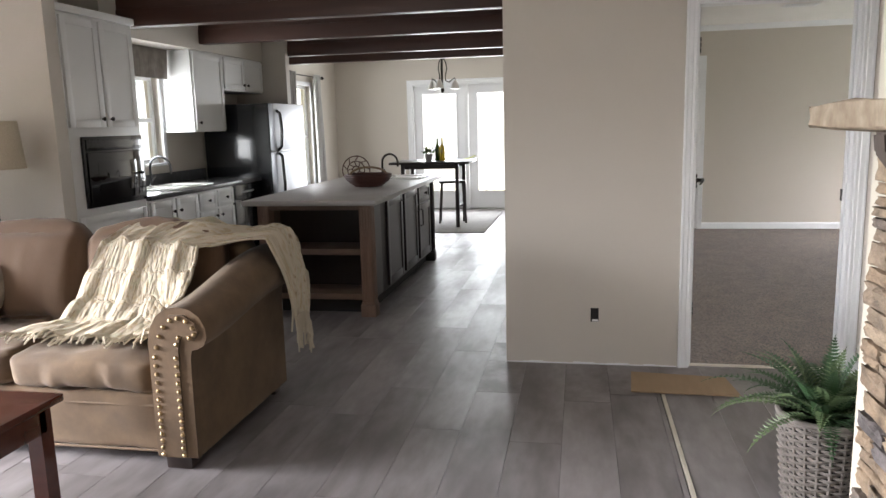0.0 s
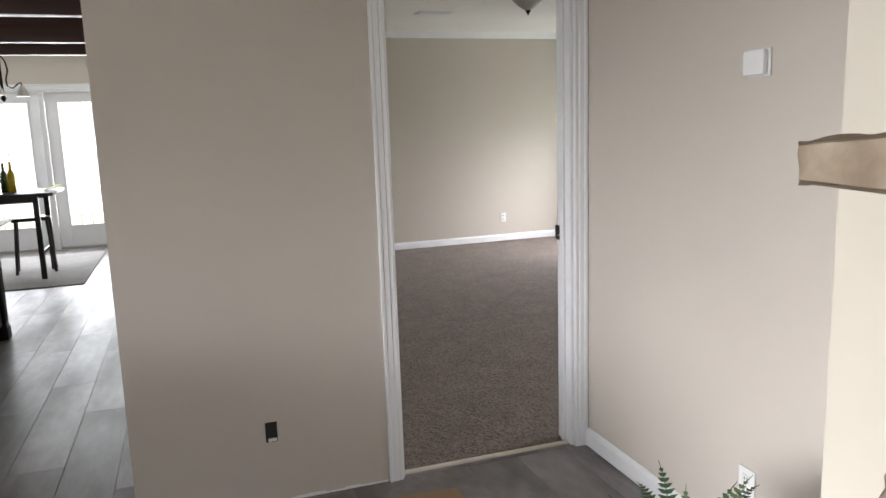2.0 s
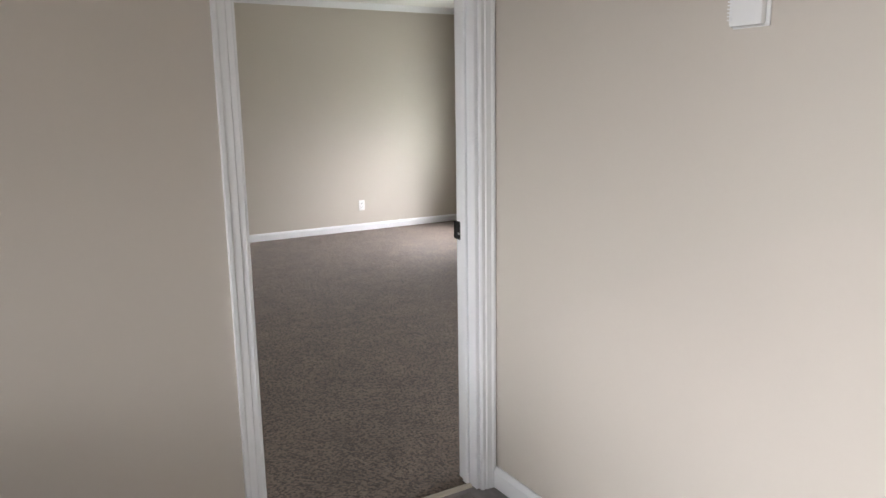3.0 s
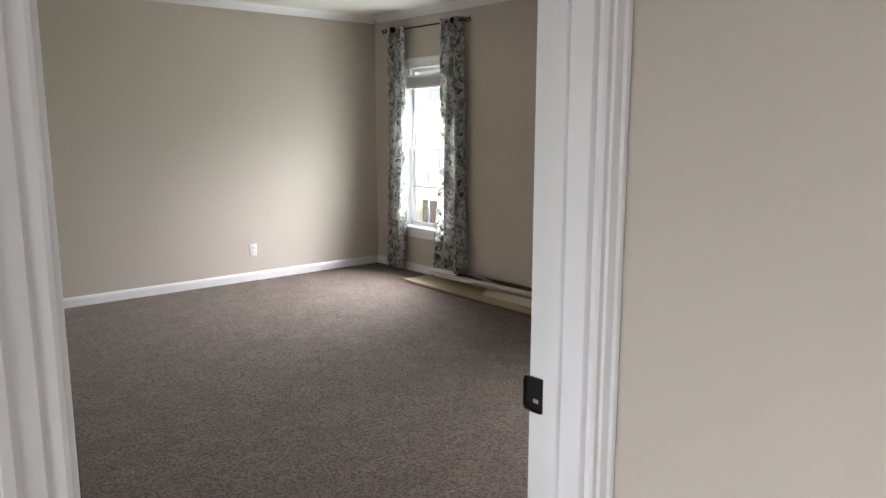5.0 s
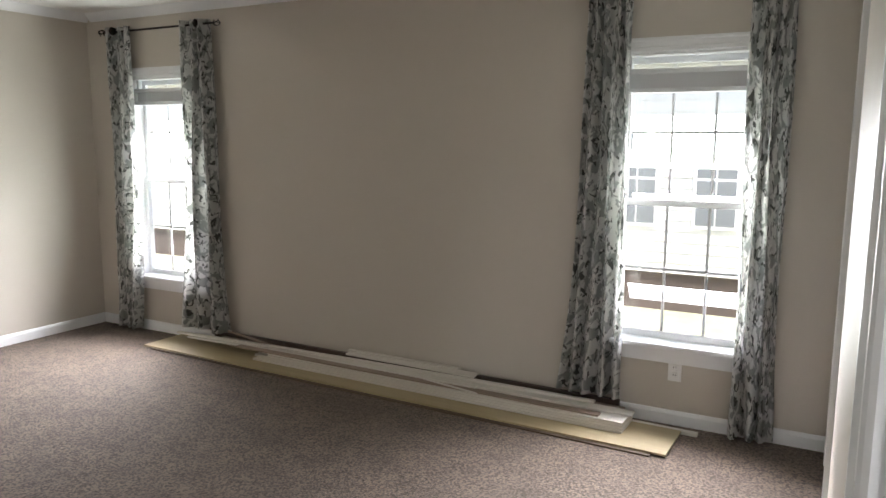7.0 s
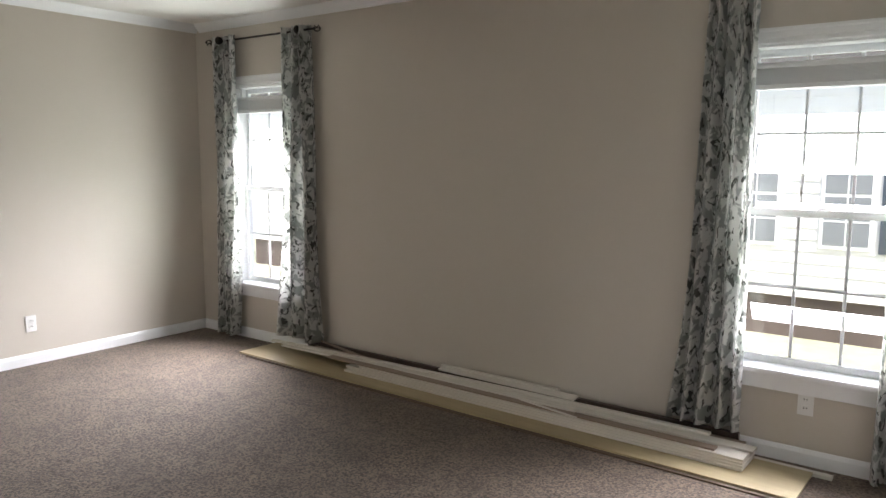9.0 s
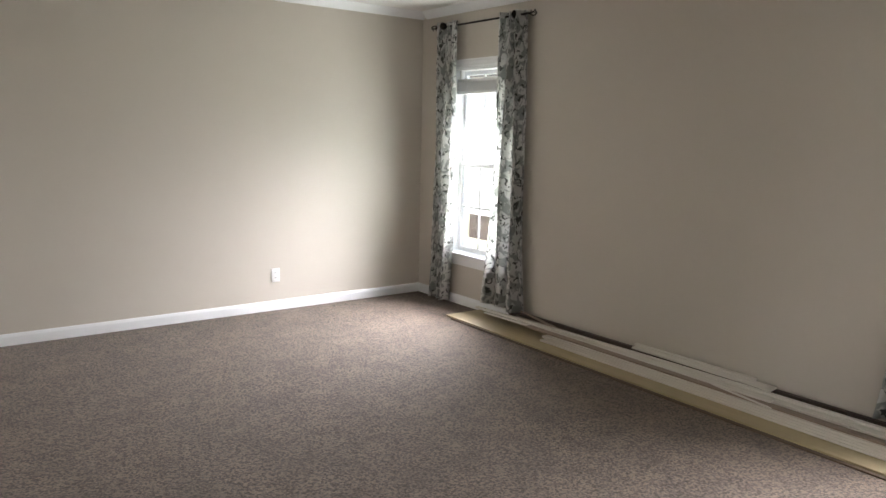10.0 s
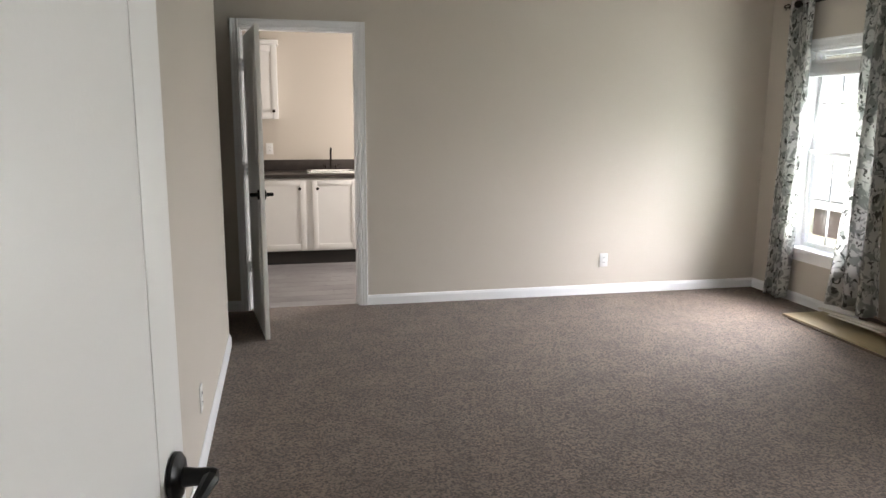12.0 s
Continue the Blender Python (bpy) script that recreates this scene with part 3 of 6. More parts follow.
hole = thing("outlet_cutout", pose(-1.42, -0.001, 0.302), "empty dark outlet cutout in the wall", "outlet box")
hole["kind"] = "structure"
# flat black plate on the wall paints the shade inside the hole
box_part("cavity", hole, M_GAP, -0.023, 0.023, -0.002, 0.0, -0.041, 0.041, 0)
box_part("box_rim", hole, M_PLATE, -0.014, 0.020, -0.0035, -0.0022, -0.039, -0.026, 0)

# ---- bedroom ceiling ----
M_FROST = material("frosted_shade", (0.42, 0.41, 0.38), 0.35, blotch=0.2, blotch_scale=12)
lamp = thing("ceiling_light", pose(1.1, 2.85, CEIL), "unlit frosted bowl ceiling light with dark bronze trim", "ceiling light")
bm = bmesh.new()
bm_lathe(bm, [(0.17, -0.001), (0.175, -0.02), (0.165, -0.045), (0.14, -0.05)][::-1], sides=32)
part("canopy", bm, M_ROD, lamp, "dark bronze rim", True)
bm = bmesh.new()
bm_lathe(bm, [(0.010, -0.165), (0.035, -0.158), (0.085, -0.125), (0.125, -0.085), (0.150, -0.05)], sides=32)
part("bowl", bm, M_FROST, lamp, "frosted glass bowl", True)
bm = bmesh.new()
bm_lathe(bm, [(0.002, -0.205), (0.008, -0.192), (0.014, -0.180), (0.022, -0.172), (0.018, -0.162)], sides=14)
part("finial", bm, M_ROD, lamp, "", True)
vent = thing("ceiling_vent", pose(0.72, 4.15, CEIL), "white metal ceiling air vent", "vent")
box_part("frame", vent, M_TRIM, -0.17, 0.17, -0.09, 0.09, -0.008, -0.0005, 0.003)
for _k in range(9):
    box_part("slat", vent, M_TRIM, -0.145, 0.145, -0.068 + _k * 0.016, -0.060 + _k * 0.016, -0.013, -0.007, 0.001)

# ---- boards on the carpet ----
M_YELLOW = material("yellow_board_face", (0.40, 0.325, 0.19), 0.5, grain=0.25, grain_scale=30, blotch=0.25, blotch_scale=2, stretch=(1, 0.1, 1))
M_KRAFT = material("brown_board_edge", (0.10, 0.065, 0.040), 0.7, grain=0.3, grain_scale=40, blotch=0.3)
M_WOODW = material("white_trim_stock", (0.70, 0.67, 0.62), 0.45, grain=0.12, grain_scale=30, blotch=0.4, blotch_scale=5, stretch=(1, 0.02, 1), second=(0.42, 0.34, 0.26))
M_TANB = material("taupe_trim_stock", (0.30, 0.225, 0.175), 0.45, grain=0.35, grain_scale=25, blotch=0.3, stretch=(1, 0.08, 1))
M_DARKB = material("dark_brown_trim", (0.055, 0.032, 0.024), 0.45, grain=0.4, grain_scale=25, blotch=0.3, stretch=(1, 0.08, 1))


def board(name, near, far, width, thick, mat, label, lean=0.0, warp=0.0, group="loose trim boards"):
    """A long board between two floor points (x, y, underside z); lean turns it about its length."""
    a, b = Vector(near), Vector(far)
    d = b - a
    length = d.length
    bm = bmesh.new()
    n = 9
    rings = []
    c = min(0.002, thick * 0.25)
    prof = [(-width / 2, 0), (width / 2, 0), (width / 2, thick - c), (width / 2 - c, thick), (-width / 2 + c, thick), (-width / 2, thick - c)]
    for i in range(n):
        s = i / (n - 1)
        w = warp * math.sin(math.pi * s)
        rings.append([bm.verts.new((u, s * length, v + w)) for u, v in prof])
    for p, q in zip(rings, rings[1:]):
        for k in range(6):
            bm.faces.new((p[k], p[(k + 1) % 6], q[(k + 1) % 6], q[k]))
    bm.faces.new(rings[0][::-1])
    bm.faces.new(rings[-1])
    ob = part(name, bm, mat)
    ob.matrix_world = Matrix.Translation(a) @ Matrix.Rotation(math.atan2(-d.x, d.y), 4, "Z") @ Matrix.Rotation(math.asin(d.z / length), 4, "X") @ Matrix.Rotation(radians(lean), 4, "Y")
    return tagged(ob, label, "board", group)


board("panel_board", (3.175, 0.90, 0.006), (3.275, 4.60, 0.006), 0.355, 0.008, M_KRAFT, "brown hardboard strip lying on the carpet")
board("panel_board", (3.200, 0.825, 0.0145), (3.293, 4.69, 0.0145), 0.355, 0.011, M_YELLOW, "long pale yellow board lying on the carpet")
_rng = random.Random(11)
_z = 0.026
for _k, (_w, _far) in enumerate(((0.212, 3.71), (0.207, 3.64), (0.196, 3.70), (0.188, 3.58))):
    _t = 0.0135
    _dx = _rng.uniform(-0.004, 0.004)
    board("trim_board", (3.282 + _dx, 1.085 + _rng.uniform(-0.008, 0.015), _z), (3.328 + _dx, _far, _z), _w, _t, M_WOODW, "white-faced trim board stacked on the pile")
    _z += _t + 0.0008
board("trim_board", (3.325, 1.07, _z), (3.365, 3.3, _z), 0.075, 0.012, M_WOODW, "narrow white trim board on top of the pile")
board("trim_board", (3.235, 1.23, _z), (3.275, 3.9, _z), 0.055, 0.010, M_TANB, "taupe trim board on top of the pile")
board("trim_board", (3.375, 1.30, _z + 0.013), (3.362, 4.60, _z - 0.012), 0.034, 0.013, M_WOODW, "thin white moulding strip on the pile", warp=0.01)
board("trim_board", (3.416, 1.14, 0.027), (3.430, 4.2, 0.027), 0.036, 0.055, M_TANB, "taupe moulding lying on edge along the wall")
board("trim_board", (3.285, 2.0, _z + 0.011), (3.335, 4.45, _z - 0.02), 0.045, 0.010, M_WOODW, "white moulding strip lying askew", warp=0.006)
board("trim_board", (3.185, 1.95, _z + 0.0105), (3.262, 2.35, _z + 0.0125), 0.012, 0.008, M_WOODW, "short splintered white strip")
board("trim_board", (3.452, 1.18, 0.006), (3.456, 4.30, 0.006), 0.028, 0.105, M_DARKB, "dark brown baseboard leaning on the wall")
board("trim_board", (3.425, 2.07, 0.112), (3.445, 3.05, 0.112), 0.065, 0.010, M_WOODW, "white moulding offcut resting on the pile", lean=-6)
board("trim_board", (3.462, 2.2, 0.125), (3.465, 3.06, 0.125), 0.028, 0.010, M_WOODW, "thin white offcut resting on the pile", lean=-4)
board("trim_board", (3.385, 0.74, 0.007), (3.40, 1.14, 0.007), 0.035, 0.018, M_WOODW, "short grey-white moulding on the carpet")
board("trim_board", (3.40, 3.72, 0.085), (3.455, 4.32, 0.135), 0.016, 0.012, M_TANB, "thin taupe strip propped on the pile")

# ---- bathroom ----
M_COUNTER = material("dark_counter", (0.028, 0.023, 0.021), 0.32, blotch=0.5, blotch_scale=14, grain=0.3, second=(0.06, 0.05, 0.045))
M_KNOB = material("dark_knob", (0.02, 0.017, 0.015), 0.3, 0.7)
M_SINK = material("white_enamel", (0.82, 0.82, 0.80), 0.12, coat=0.5)


def knob(parent, p, axis):
    """A small turned knob standing off along axis ('-y' or '+x')."""
    turn = {"-y": Matrix.Rotation(radians(90), 4, "X"), "+x": Matrix.Rotation(radians(90), 4, "Y")}[axis]
    bm = bmesh.new()
    bm_lathe(bm, [(0.006, 0), (0.006, 0.010), (0.014, 0.015), (0.016, 0.021), (0.012, 0.027), (0.004, 0.029)], sides=14, m=Matrix.Translation(p) @ turn)
    part("knob", bm, M_KNOB, parent, "dark round knob", True)


def shaker_front(name, parent, u0, u1, z0, z1, face, axis, mat, knob_at=None, frame_w=0.055, pull=None):
    """A framed door or drawer front. axis '-y': u is x, the front stands before y=face; '+x': u is y, it stands past x=face."""
    bm = bmesh.new()

    def put(a, b, c, d, deep0, deep1, bev):
        if axis == "-y":
            bm_box(bm, a, b, face - deep1, face - deep0, c, d, bev)
        else:
            bm_box(bm, face + deep0, face + deep1, a, b, c, d, bev)
    f = min(frame_w, (z1 - z0) * 0.3)
    put(u0 + f - 0.004, u1 - f + 0.004, z0 + f - 0.004, z1 - f + 0.004, 0.001, 0.012, 0)
    put(u0, u0 + f, z0, z1, 0.001, 0.020, 0.003)
    put(u1 - f, u1, z0, z1, 0.001, 0.020, 0.003)
    put(u0 + f, u1 - f, z0, z0 + f, 0.001, 0.0195, 0.003)
    put(u0 + f, u1 - f, z1 - f, z1, 0.001, 0.0195, 0.003)
    d = part(name, bm, mat, parent, "", True)
    if knob_at:
        u, z = knob_at
        knob(d, (u, face - 0.020, z) if axis == "-y" else (face + 0.020, u, z), axis)
    if pull:
        u, za, zb = pull
        bm = bmesh.new()
        x = face + 0.020
        bm_tube(bm, [(x, u, za), (x + 0.024, u, za + 0.006), (x + 0.024, u, zb - 0.006), (x, u, zb)], 0.006, 8)
        part("pull_handle", bm, M_KNOB, d, "dark bar pull", True)
    return d


VF = NORTH - 0.53
for _x0, _x1 in ((-1.72, -0.84), (-0.84, 0.15)):
    v = thing("vanity_cabinet", pose(0, 0, 0), "white vanity cabinet with panelled doors and dark toe kick", "cabinet", "bathroom vanity units")
    box_part("body", v, M_CAB, _x0, _x1, VF, NORTH - 0.001, 0.14, 0.879, 0.002)
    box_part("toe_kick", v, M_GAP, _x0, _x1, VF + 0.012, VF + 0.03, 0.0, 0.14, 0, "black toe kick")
    _m = (_x0 + _x1) / 2
    shaker_front("door", v, _x0 + 0.012, _m - 0.034, 0.155, 0.86, VF, "-y", M_CAB, (_m - 0.088, 0.775))
    shaker_front("door", v, _m + 0.034, _x1 - 0.012, 0.155, 0.86, VF, "-y", M_CAB, (_m + 0.088, 0.775))
bm = bmesh.new()
bm_box(bm, -1.73, 0.225, VF - 0.03, NORTH - 0.001, 0.88, 0.92, 0.008)
top = part("countertop", bm, M_COUNTER, None, smooth=True)
tagged(top, "dark laminate vanity top with backsplash", "countertop")
box_part("backsplash", top, M_COUNTER, -1.73, 0.225, NORTH - 0.022, NORTH - 0.001, 0.92, 1.035, 0.004)
sink = thing("bathroom_sink", pose(-0.10, NORTH - 0.28, 0.92), "white drop-in bathroom sink with raised rim", "sink")
bm = bmesh.new()
for _a, _b, _c, _d in ((-0.25, 0.25, -0.19, -0.15), (-0.25, 0.25, 0.14, 0.19), (-0.25, -0.20, -0.15, 0.14), (0.20, 0.25, -0.15, 0.14)):
    bm_box(bm, _a, _b, _c, _d, 0.0, 0.016, 0.004)
part("rim", bm, M_SINK, sink, "", True)
box_part("basin", sink, M_SINK, -0.2, 0.2, -0.15, 0.14, 0.0005, 0.004, 0.001)
faucet = thing("bathroom_faucet", pose(-0.09, NORTH - 0.10, 0.936), "dark bronze bathroom faucet with two handles", "faucet")
bm = bmesh.new()
bm_box(bm, -0.08, 0.08, -0.025, 0.025, 0.0, 0.014, 0.005)
part("base", bm, M_ROD, faucet, "", True)
bm = bmesh.new()
bm_tube(bm, [(0, 0, 0.012), (0, 0, 0.16), (0, -0.008, 0.20), (0, -0.035, 0.222), (0, -0.07, 0.205)], 0.010, 10)
part("spout", bm, M_ROD, faucet, "", True)
for _x in (-0.055, 0.055):
    bm = bmesh.new()
    bm_lathe(bm, [(0.014, 0.012), (0.011, 0.03), (0.016, 0.038), (0.006, 0.045)], center=(_x, 0, 0), sides=12)
    bm_tube(bm, [(_x, 0, 0.04), (_x * 1.7, -0.01, 0.046)], 0.005, 6)
    part("handle", bm, M_ROD, faucet, "", True)
wc = thing("wall_cabinet", pose(0, 0, 0), "white bathroom wall cabinet with crown top", "cabinet")
box_part("body", wc, M_CAB, -1.225, -0.615, NORTH - 0.20, NORTH - 0.001, 1.46, 2.20, 0.002)
bm = bmesh.new()
bm_box(bm, -1.245, -0.60, NORTH - 0.222, NORTH - 0.002, 2.20, 2.245, 0.008)
part("cornice", bm, M_CAB, wc, "", True)
shaker_front("door", wc, -1.22, -0.925, 1.47, 2.185, NORTH - 0.20, "-y", M_CAB)
shaker_front("door", wc, -0.915, -0.62, 1.47, 2.185, NORTH - 0.20, "-y", M_CAB, (-0.66, 1.54))

# ---- outside ----
M_GROUND = material("worn_grass", (0.40, 0.38, 0.29), 0.95, blotch=0.5, blotch_scale=0.6, grain=0.5, grain_scale=6, second=(0.24, 0.26, 0.15), bump=0.6, bump_scale=20)
bm = bmesh.new()
bm_box(bm, -900, 900, -900, 900, -1.1, -0.85)
structure("ground", bm, M_GROUND, "dry grass ground around the house", "ground")
M_SIDING = material("white_siding", (0.78, 0.78, 0.76), 0.5, blotch=0.08)
M_ROOF = material("grey_shingles", (0.12, 0.115, 0.11), 0.9, grain=0.5, grain_scale=8)
M_SHUT = material("slate_shutter", (0.06, 0.075, 0.10), 0.5, blotch=0.2)
M_SKIRT = material("brown_skirting", (0.11, 0.085, 0.075), 0.8, blotch=0.4, blotch_scale=1)
# dark glass lightened to grey, bright haze outside put into its colour
M_DGLASS = material("haze_grey_panes", (0.20, 0.215, 0.23), 0.08, coat=0.5)
HX = 10.0
house = thing("neighbour_house", pose(0, 0, -0.85), "white-sided neighbouring house with slate shutters and brown skirting", "house")
box_part("wall", house, M_SIDING, HX, HX + 8, -7, 13, 0.55, 3.55, 0)
box_part("skirting", house, M_SKIRT, HX + 0.03, HX + 7.9, -6.95, 12.95, 0.0, 0.55, 0)
for _k in range(20):
    bm = bmesh.new()
    bm_prism(bm, [(HX, 0.55 + _k * 0.15), (HX - 0.022, 0.55 + _k * 0.15), (HX - 0.004, 0.55 + _k * 0.15 + 0.15), (HX, 0.55 + _k * 0.15 + 0.15)], -7, 13, "y")
    part("siding_board", bm, M_SIDING, house)
bm = bmesh.new()
bm_prism(bm, [(HX - 0.35, 3.50), (HX - 0.35, 3.62), (HX + 4, 5.2), (HX + 8.35, 3.62), (HX + 8.35, 3.50), (HX + 4, 5.05)], -7.3, 13.3, "y")
part("roof", bm, M_ROOF, house)
for _y in (-3.6, 1.65, 2.72, 6.9, 9.4):
    w = box_part("window", house, M_TRIM, HX - 0.05, HX - 0.005, _y - 0.30, _y + 0.30, 1.20, 2.56, 0.005)
    for _a in (-0.255, 0.01):
        for _b in (1.25, 1.90):
            box_part("pane", w, M_DGLASS, HX - 0.056, HX - 0.051, _y + _a, _y + _a + 0.245, _b, _b + 0.61, 0)
            box_part("muntin", w, M_TRIM, HX - 0.0615, HX - 0.0565, _y + _a, _y + _a + 0.245, _b + 0.295, _b + 0.315, 0)
for _y in (1.16, 3.2, -4.1, 6.4, 9.9):
    sh = box_part("shutter", house, M_SHUT, HX - 0.06, HX - 0.024, _y - 0.125, _y + 0.125, 1.18, 2.58, 0.004)
# invented white block so the patio doors look out on brightness
bm = bmesh.new()
bm_box(bm, -30, 20, 22, 24, -0.85, 3.2)
structure("backdrop", bm, M_SIDING, "added white block filling the view through the patio doors", "backdrop")

# ---- kitchen ----
M_BEAM = material("stained_beam", (0.060, 0.021, 0.012), 0.45, grain=0.5, grain_scale=18, blotch=0.4, blotch_scale=2, stretch=(0.08, 1, 1), bump=0.2, bump_scale=40)
for _y in (1.38, 2.72, 4.30, 5.38):
    bm = bmesh.new()
    _x0 = -5.24 if _y < 3 else KIT_W + 0.002
    bm_box(bm, _x0, -1.942, _y - 0.005, _y + 0.115, 2.275, 2.415, 0.004)
    bm_box(bm, _x0, -1.942, _y + 0.01, _y + 0.10, 2.415, CEIL - 0.001, 0)
    tagged(part("ceiling_beam", bm, M_BEAM, smooth=True), "dark red-brown stained wooden ceiling beam", "beam", "kitchen ceiling beams")
bm = bmesh.new()
bm_box(bm, KIT_W + 0.001, -5.24, 1.16, 4.218, 2.215, CEIL - 0.001)
structure("soffit", bm, M_WALL, "beige soffit above the kitchen cabinets", "soffit")

M_APPL = material("black_appliance", (0.010, 0.011, 0.013), 0.16, coat=0.4, blotch=0.15, blotch_scale=2)
M_APPG = material("black_glass", (0.006, 0.006, 0.007), 0.04, coat=0.6)
M_STEELF = material("stainless_front", (0.42, 0.43, 0.46), 0.42, 0.7, grain=0.12, grain_scale=60, stretch=(1, 1, 0.03))
M_LAMT = material("grey_stone_laminate", (0.34, 0.32, 0.31), 0.36, blotch=0.45, blotch_scale=5, grain=0.3, grain_scale=30, second=(0.24, 0.22, 0.215))
M_LAMD = material("dark_edge_laminate", (0.10, 0.10, 0.105), 0.22, blotch=0.4, blotch_scale=9, second=(0.05, 0.05, 0.05))

# oven tower
TF = -4.97
tower = thing("oven_cabinet", pose(0, 0, 0), "tall white cabinet with a built-in black oven", "cabinet")
box_part("body", tower, M_CAB, KIT_W + 0.001, TF, 0.27, 1.145, 0.0, 2.245, 0.003)
bm = bmesh.new()
bm_box(bm, KIT_W + 0.002, TF + 0.03, 0.25, 1.155, 2.245, 2.30, 0.012)
part("cornice", bm, M_CAB, tower, "", True)
shaker_front("door", tower, 0.30, 0.695, 1.47, 2.225, TF, "+x", M_CAB, (0.655, 1.53))
shaker_front("door", tower, 0.715, 1.115, 1.47, 2.225, TF, "+x", M_CAB, (0.755, 1.53))
shaker_front("drawer", tower, 0.30, 1.115, 0.16, 0.84, TF, "+x", M_CAB)
oven = thing("wall_oven", pose(TF, 0, 0), "black glass built-in oven in the tall cabinet", "oven")
box_part("frame", oven, M_APPL, 0.001, 0.022, 0.40, 1.13, 0.895, 1.405, 0.006)
box_part("glass_door", oven, M_APPG, 0.022, 0.034, 0.43, 1.10, 0.93, 1.29, 0.005, "dark reflective glass")
box_part("control_panel", oven, M_APPL, 0.022, 0.030, 0.43, 1.10, 1.305, 1.385, 0.004)
box_part("window", oven, M_APPG, 0.034, 0.0355, 0.53, 1.00, 1.0, 1.22, 0.001)

# base run
CF = -4.96


def base_unit(y0, y1, drawer, doors):
    u = thing("base_cabinet", pose(0, 0, 0), "white base cabinet with panelled fronts and dark knobs", "cabinet", "kitchen base cabinets")
    box_part("body", u, M_CAB, KIT_W + 0.001, CF, y0, y1, 0.10, 0.872, 0.002)
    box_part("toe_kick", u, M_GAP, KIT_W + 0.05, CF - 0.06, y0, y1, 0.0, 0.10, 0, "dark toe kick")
    step = (y1 - y0) / doors
    for k in range(doors):
        a, b = y0 + k * step + 0.012, y0 + (k + 1) * step - 0.012
        if drawer:
            shaker_front("drawer", u, a, b, 0.70, 0.855, CF, "+x", M_CAB, ((a + b) / 2, 0.778), 0.04)
            shaker_front("door", u, a, b, 0.12, 0.68, CF, "+x", M_CAB, ((b - 0.04) if k % 2 == 0 else (a + 0.04), 0.62))
        else:
            shaker_front("door", u, a, b, 0.12, 0.855, CF, "+x", M_CAB, ((b - 0.04) if k % 2 == 0 else (a + 0.04), 0.75))


base_unit(1.147, 1.93, False, 2)
base_unit(1.932, 2.64, True, 2)
dish = thing("dishwasher", pose(CF, 0, 0), "black dishwasher under the kitchen counter", "dishwasher")
box_part("body", dish, M_APPL, -0.58, 0.0, 2.645, 3.24, 0.10, 0.870, 0.003)
box_part("door", dish, M_APPL, 0.001, 0.022, 2.66, 3.225, 0.12, 0.70, 0.006)
box_part("control_panel", dish, M_APPL, 0.001, 0.026, 2.66, 3.225, 0.715, 0.862, 0.006)
box_part("label_bar", dish, M_STEELF, 0.026, 0.0275, 2.80, 3.08, 0.78, 0.80, 0, "pale control strip")
box_part("kick_plate", dish, M_GAP, -0.06, -0.04, 2.65, 3.235, 0.0, 0.10, 0)
bm = bmesh.new()
bm_box(bm, KIT_W + 0.001, CF + 0.035, 1.147, 3.30, 0.874, 0.914, 0.006)
ctop = tagged(part("kitchen_countertop", bm, M_LAMD, smooth=True), "grey speckled laminate kitchen countertop", "countertop")
box_part("backsplash", ctop, M_LAMD, KIT_W + 0.001, KIT_W + 0.022, 1.147, 3.30, 0.914, 1.02, 0.003)
ks = thing("kitchen_sink", pose(-5.25, 1.98, 0.914), "white double-bowl drop-in kitchen sink", "sink")
bm = bmesh.new()
for _a, _b, _c, _d in ((-0.24, 0.24, -0.38, -0.34), (-0.24, 0.24, 0.34, 0.38), (-0.24, -0.17, -0.34, 0.34), (0.20, 0.24, -0.34, 0.34), (-0.17, 0.20, -0.02, 0.02)):
    bm_box(bm, _a, _b, _c, _d, 0.0, 0.014, 0.004)
part("rim", bm, M_SINK, ks, "", True)
for _c, _d in ((-0.34, -0.02), (0.02, 0.34)):
    box_part("bowl", ks, M_SINK, -0.17, 0.20, _c, _d, 0.0005, 0.004, 0.001)


def gooseneck(m, label, reach, high, mat):
    f = thing("kitchen_faucet", m, label, "faucet")
    bm = bmesh.new()
    bm_lathe(bm, [(0.030, 0), (0.030, 0.008), (0.018, 0.02), (0.014, 0.05)], sides=16)
    part("base", bm, mat, f, "", True)
    bm = bmesh.new()
    r = reach / 2
    pts = [(0, 0, 0.04), (0, 0, high - r)] + [(r - r * math.cos(a), 0, high - r + r * math.sin(a)) for a in [math.pi * k / 10 for k in range(1, 11)]] + [(reach, 0, high - r - 0.05)]
    bm_tube(bm, pts, 0.011, 10)
    part("spout", bm, mat, f, "", True)
    bm = bmesh.new()
    bm_tube(bm, [(0, 0.012, 0.045), (0.0, 0.05, 0.06), (0.0, 0.085, 0.085)], 0.006, 8)
    part("handle", bm, mat, f, "", True)


M_CHROME = material("dark_chrome", (0.12, 0.12, 0.125), 0.15, 0.95)
gooseneck(pose(-5.46, 2.02, 0.928), "dark gooseneck kitchen faucet behind the sink", 0.21, 0.27, M_CHROME)

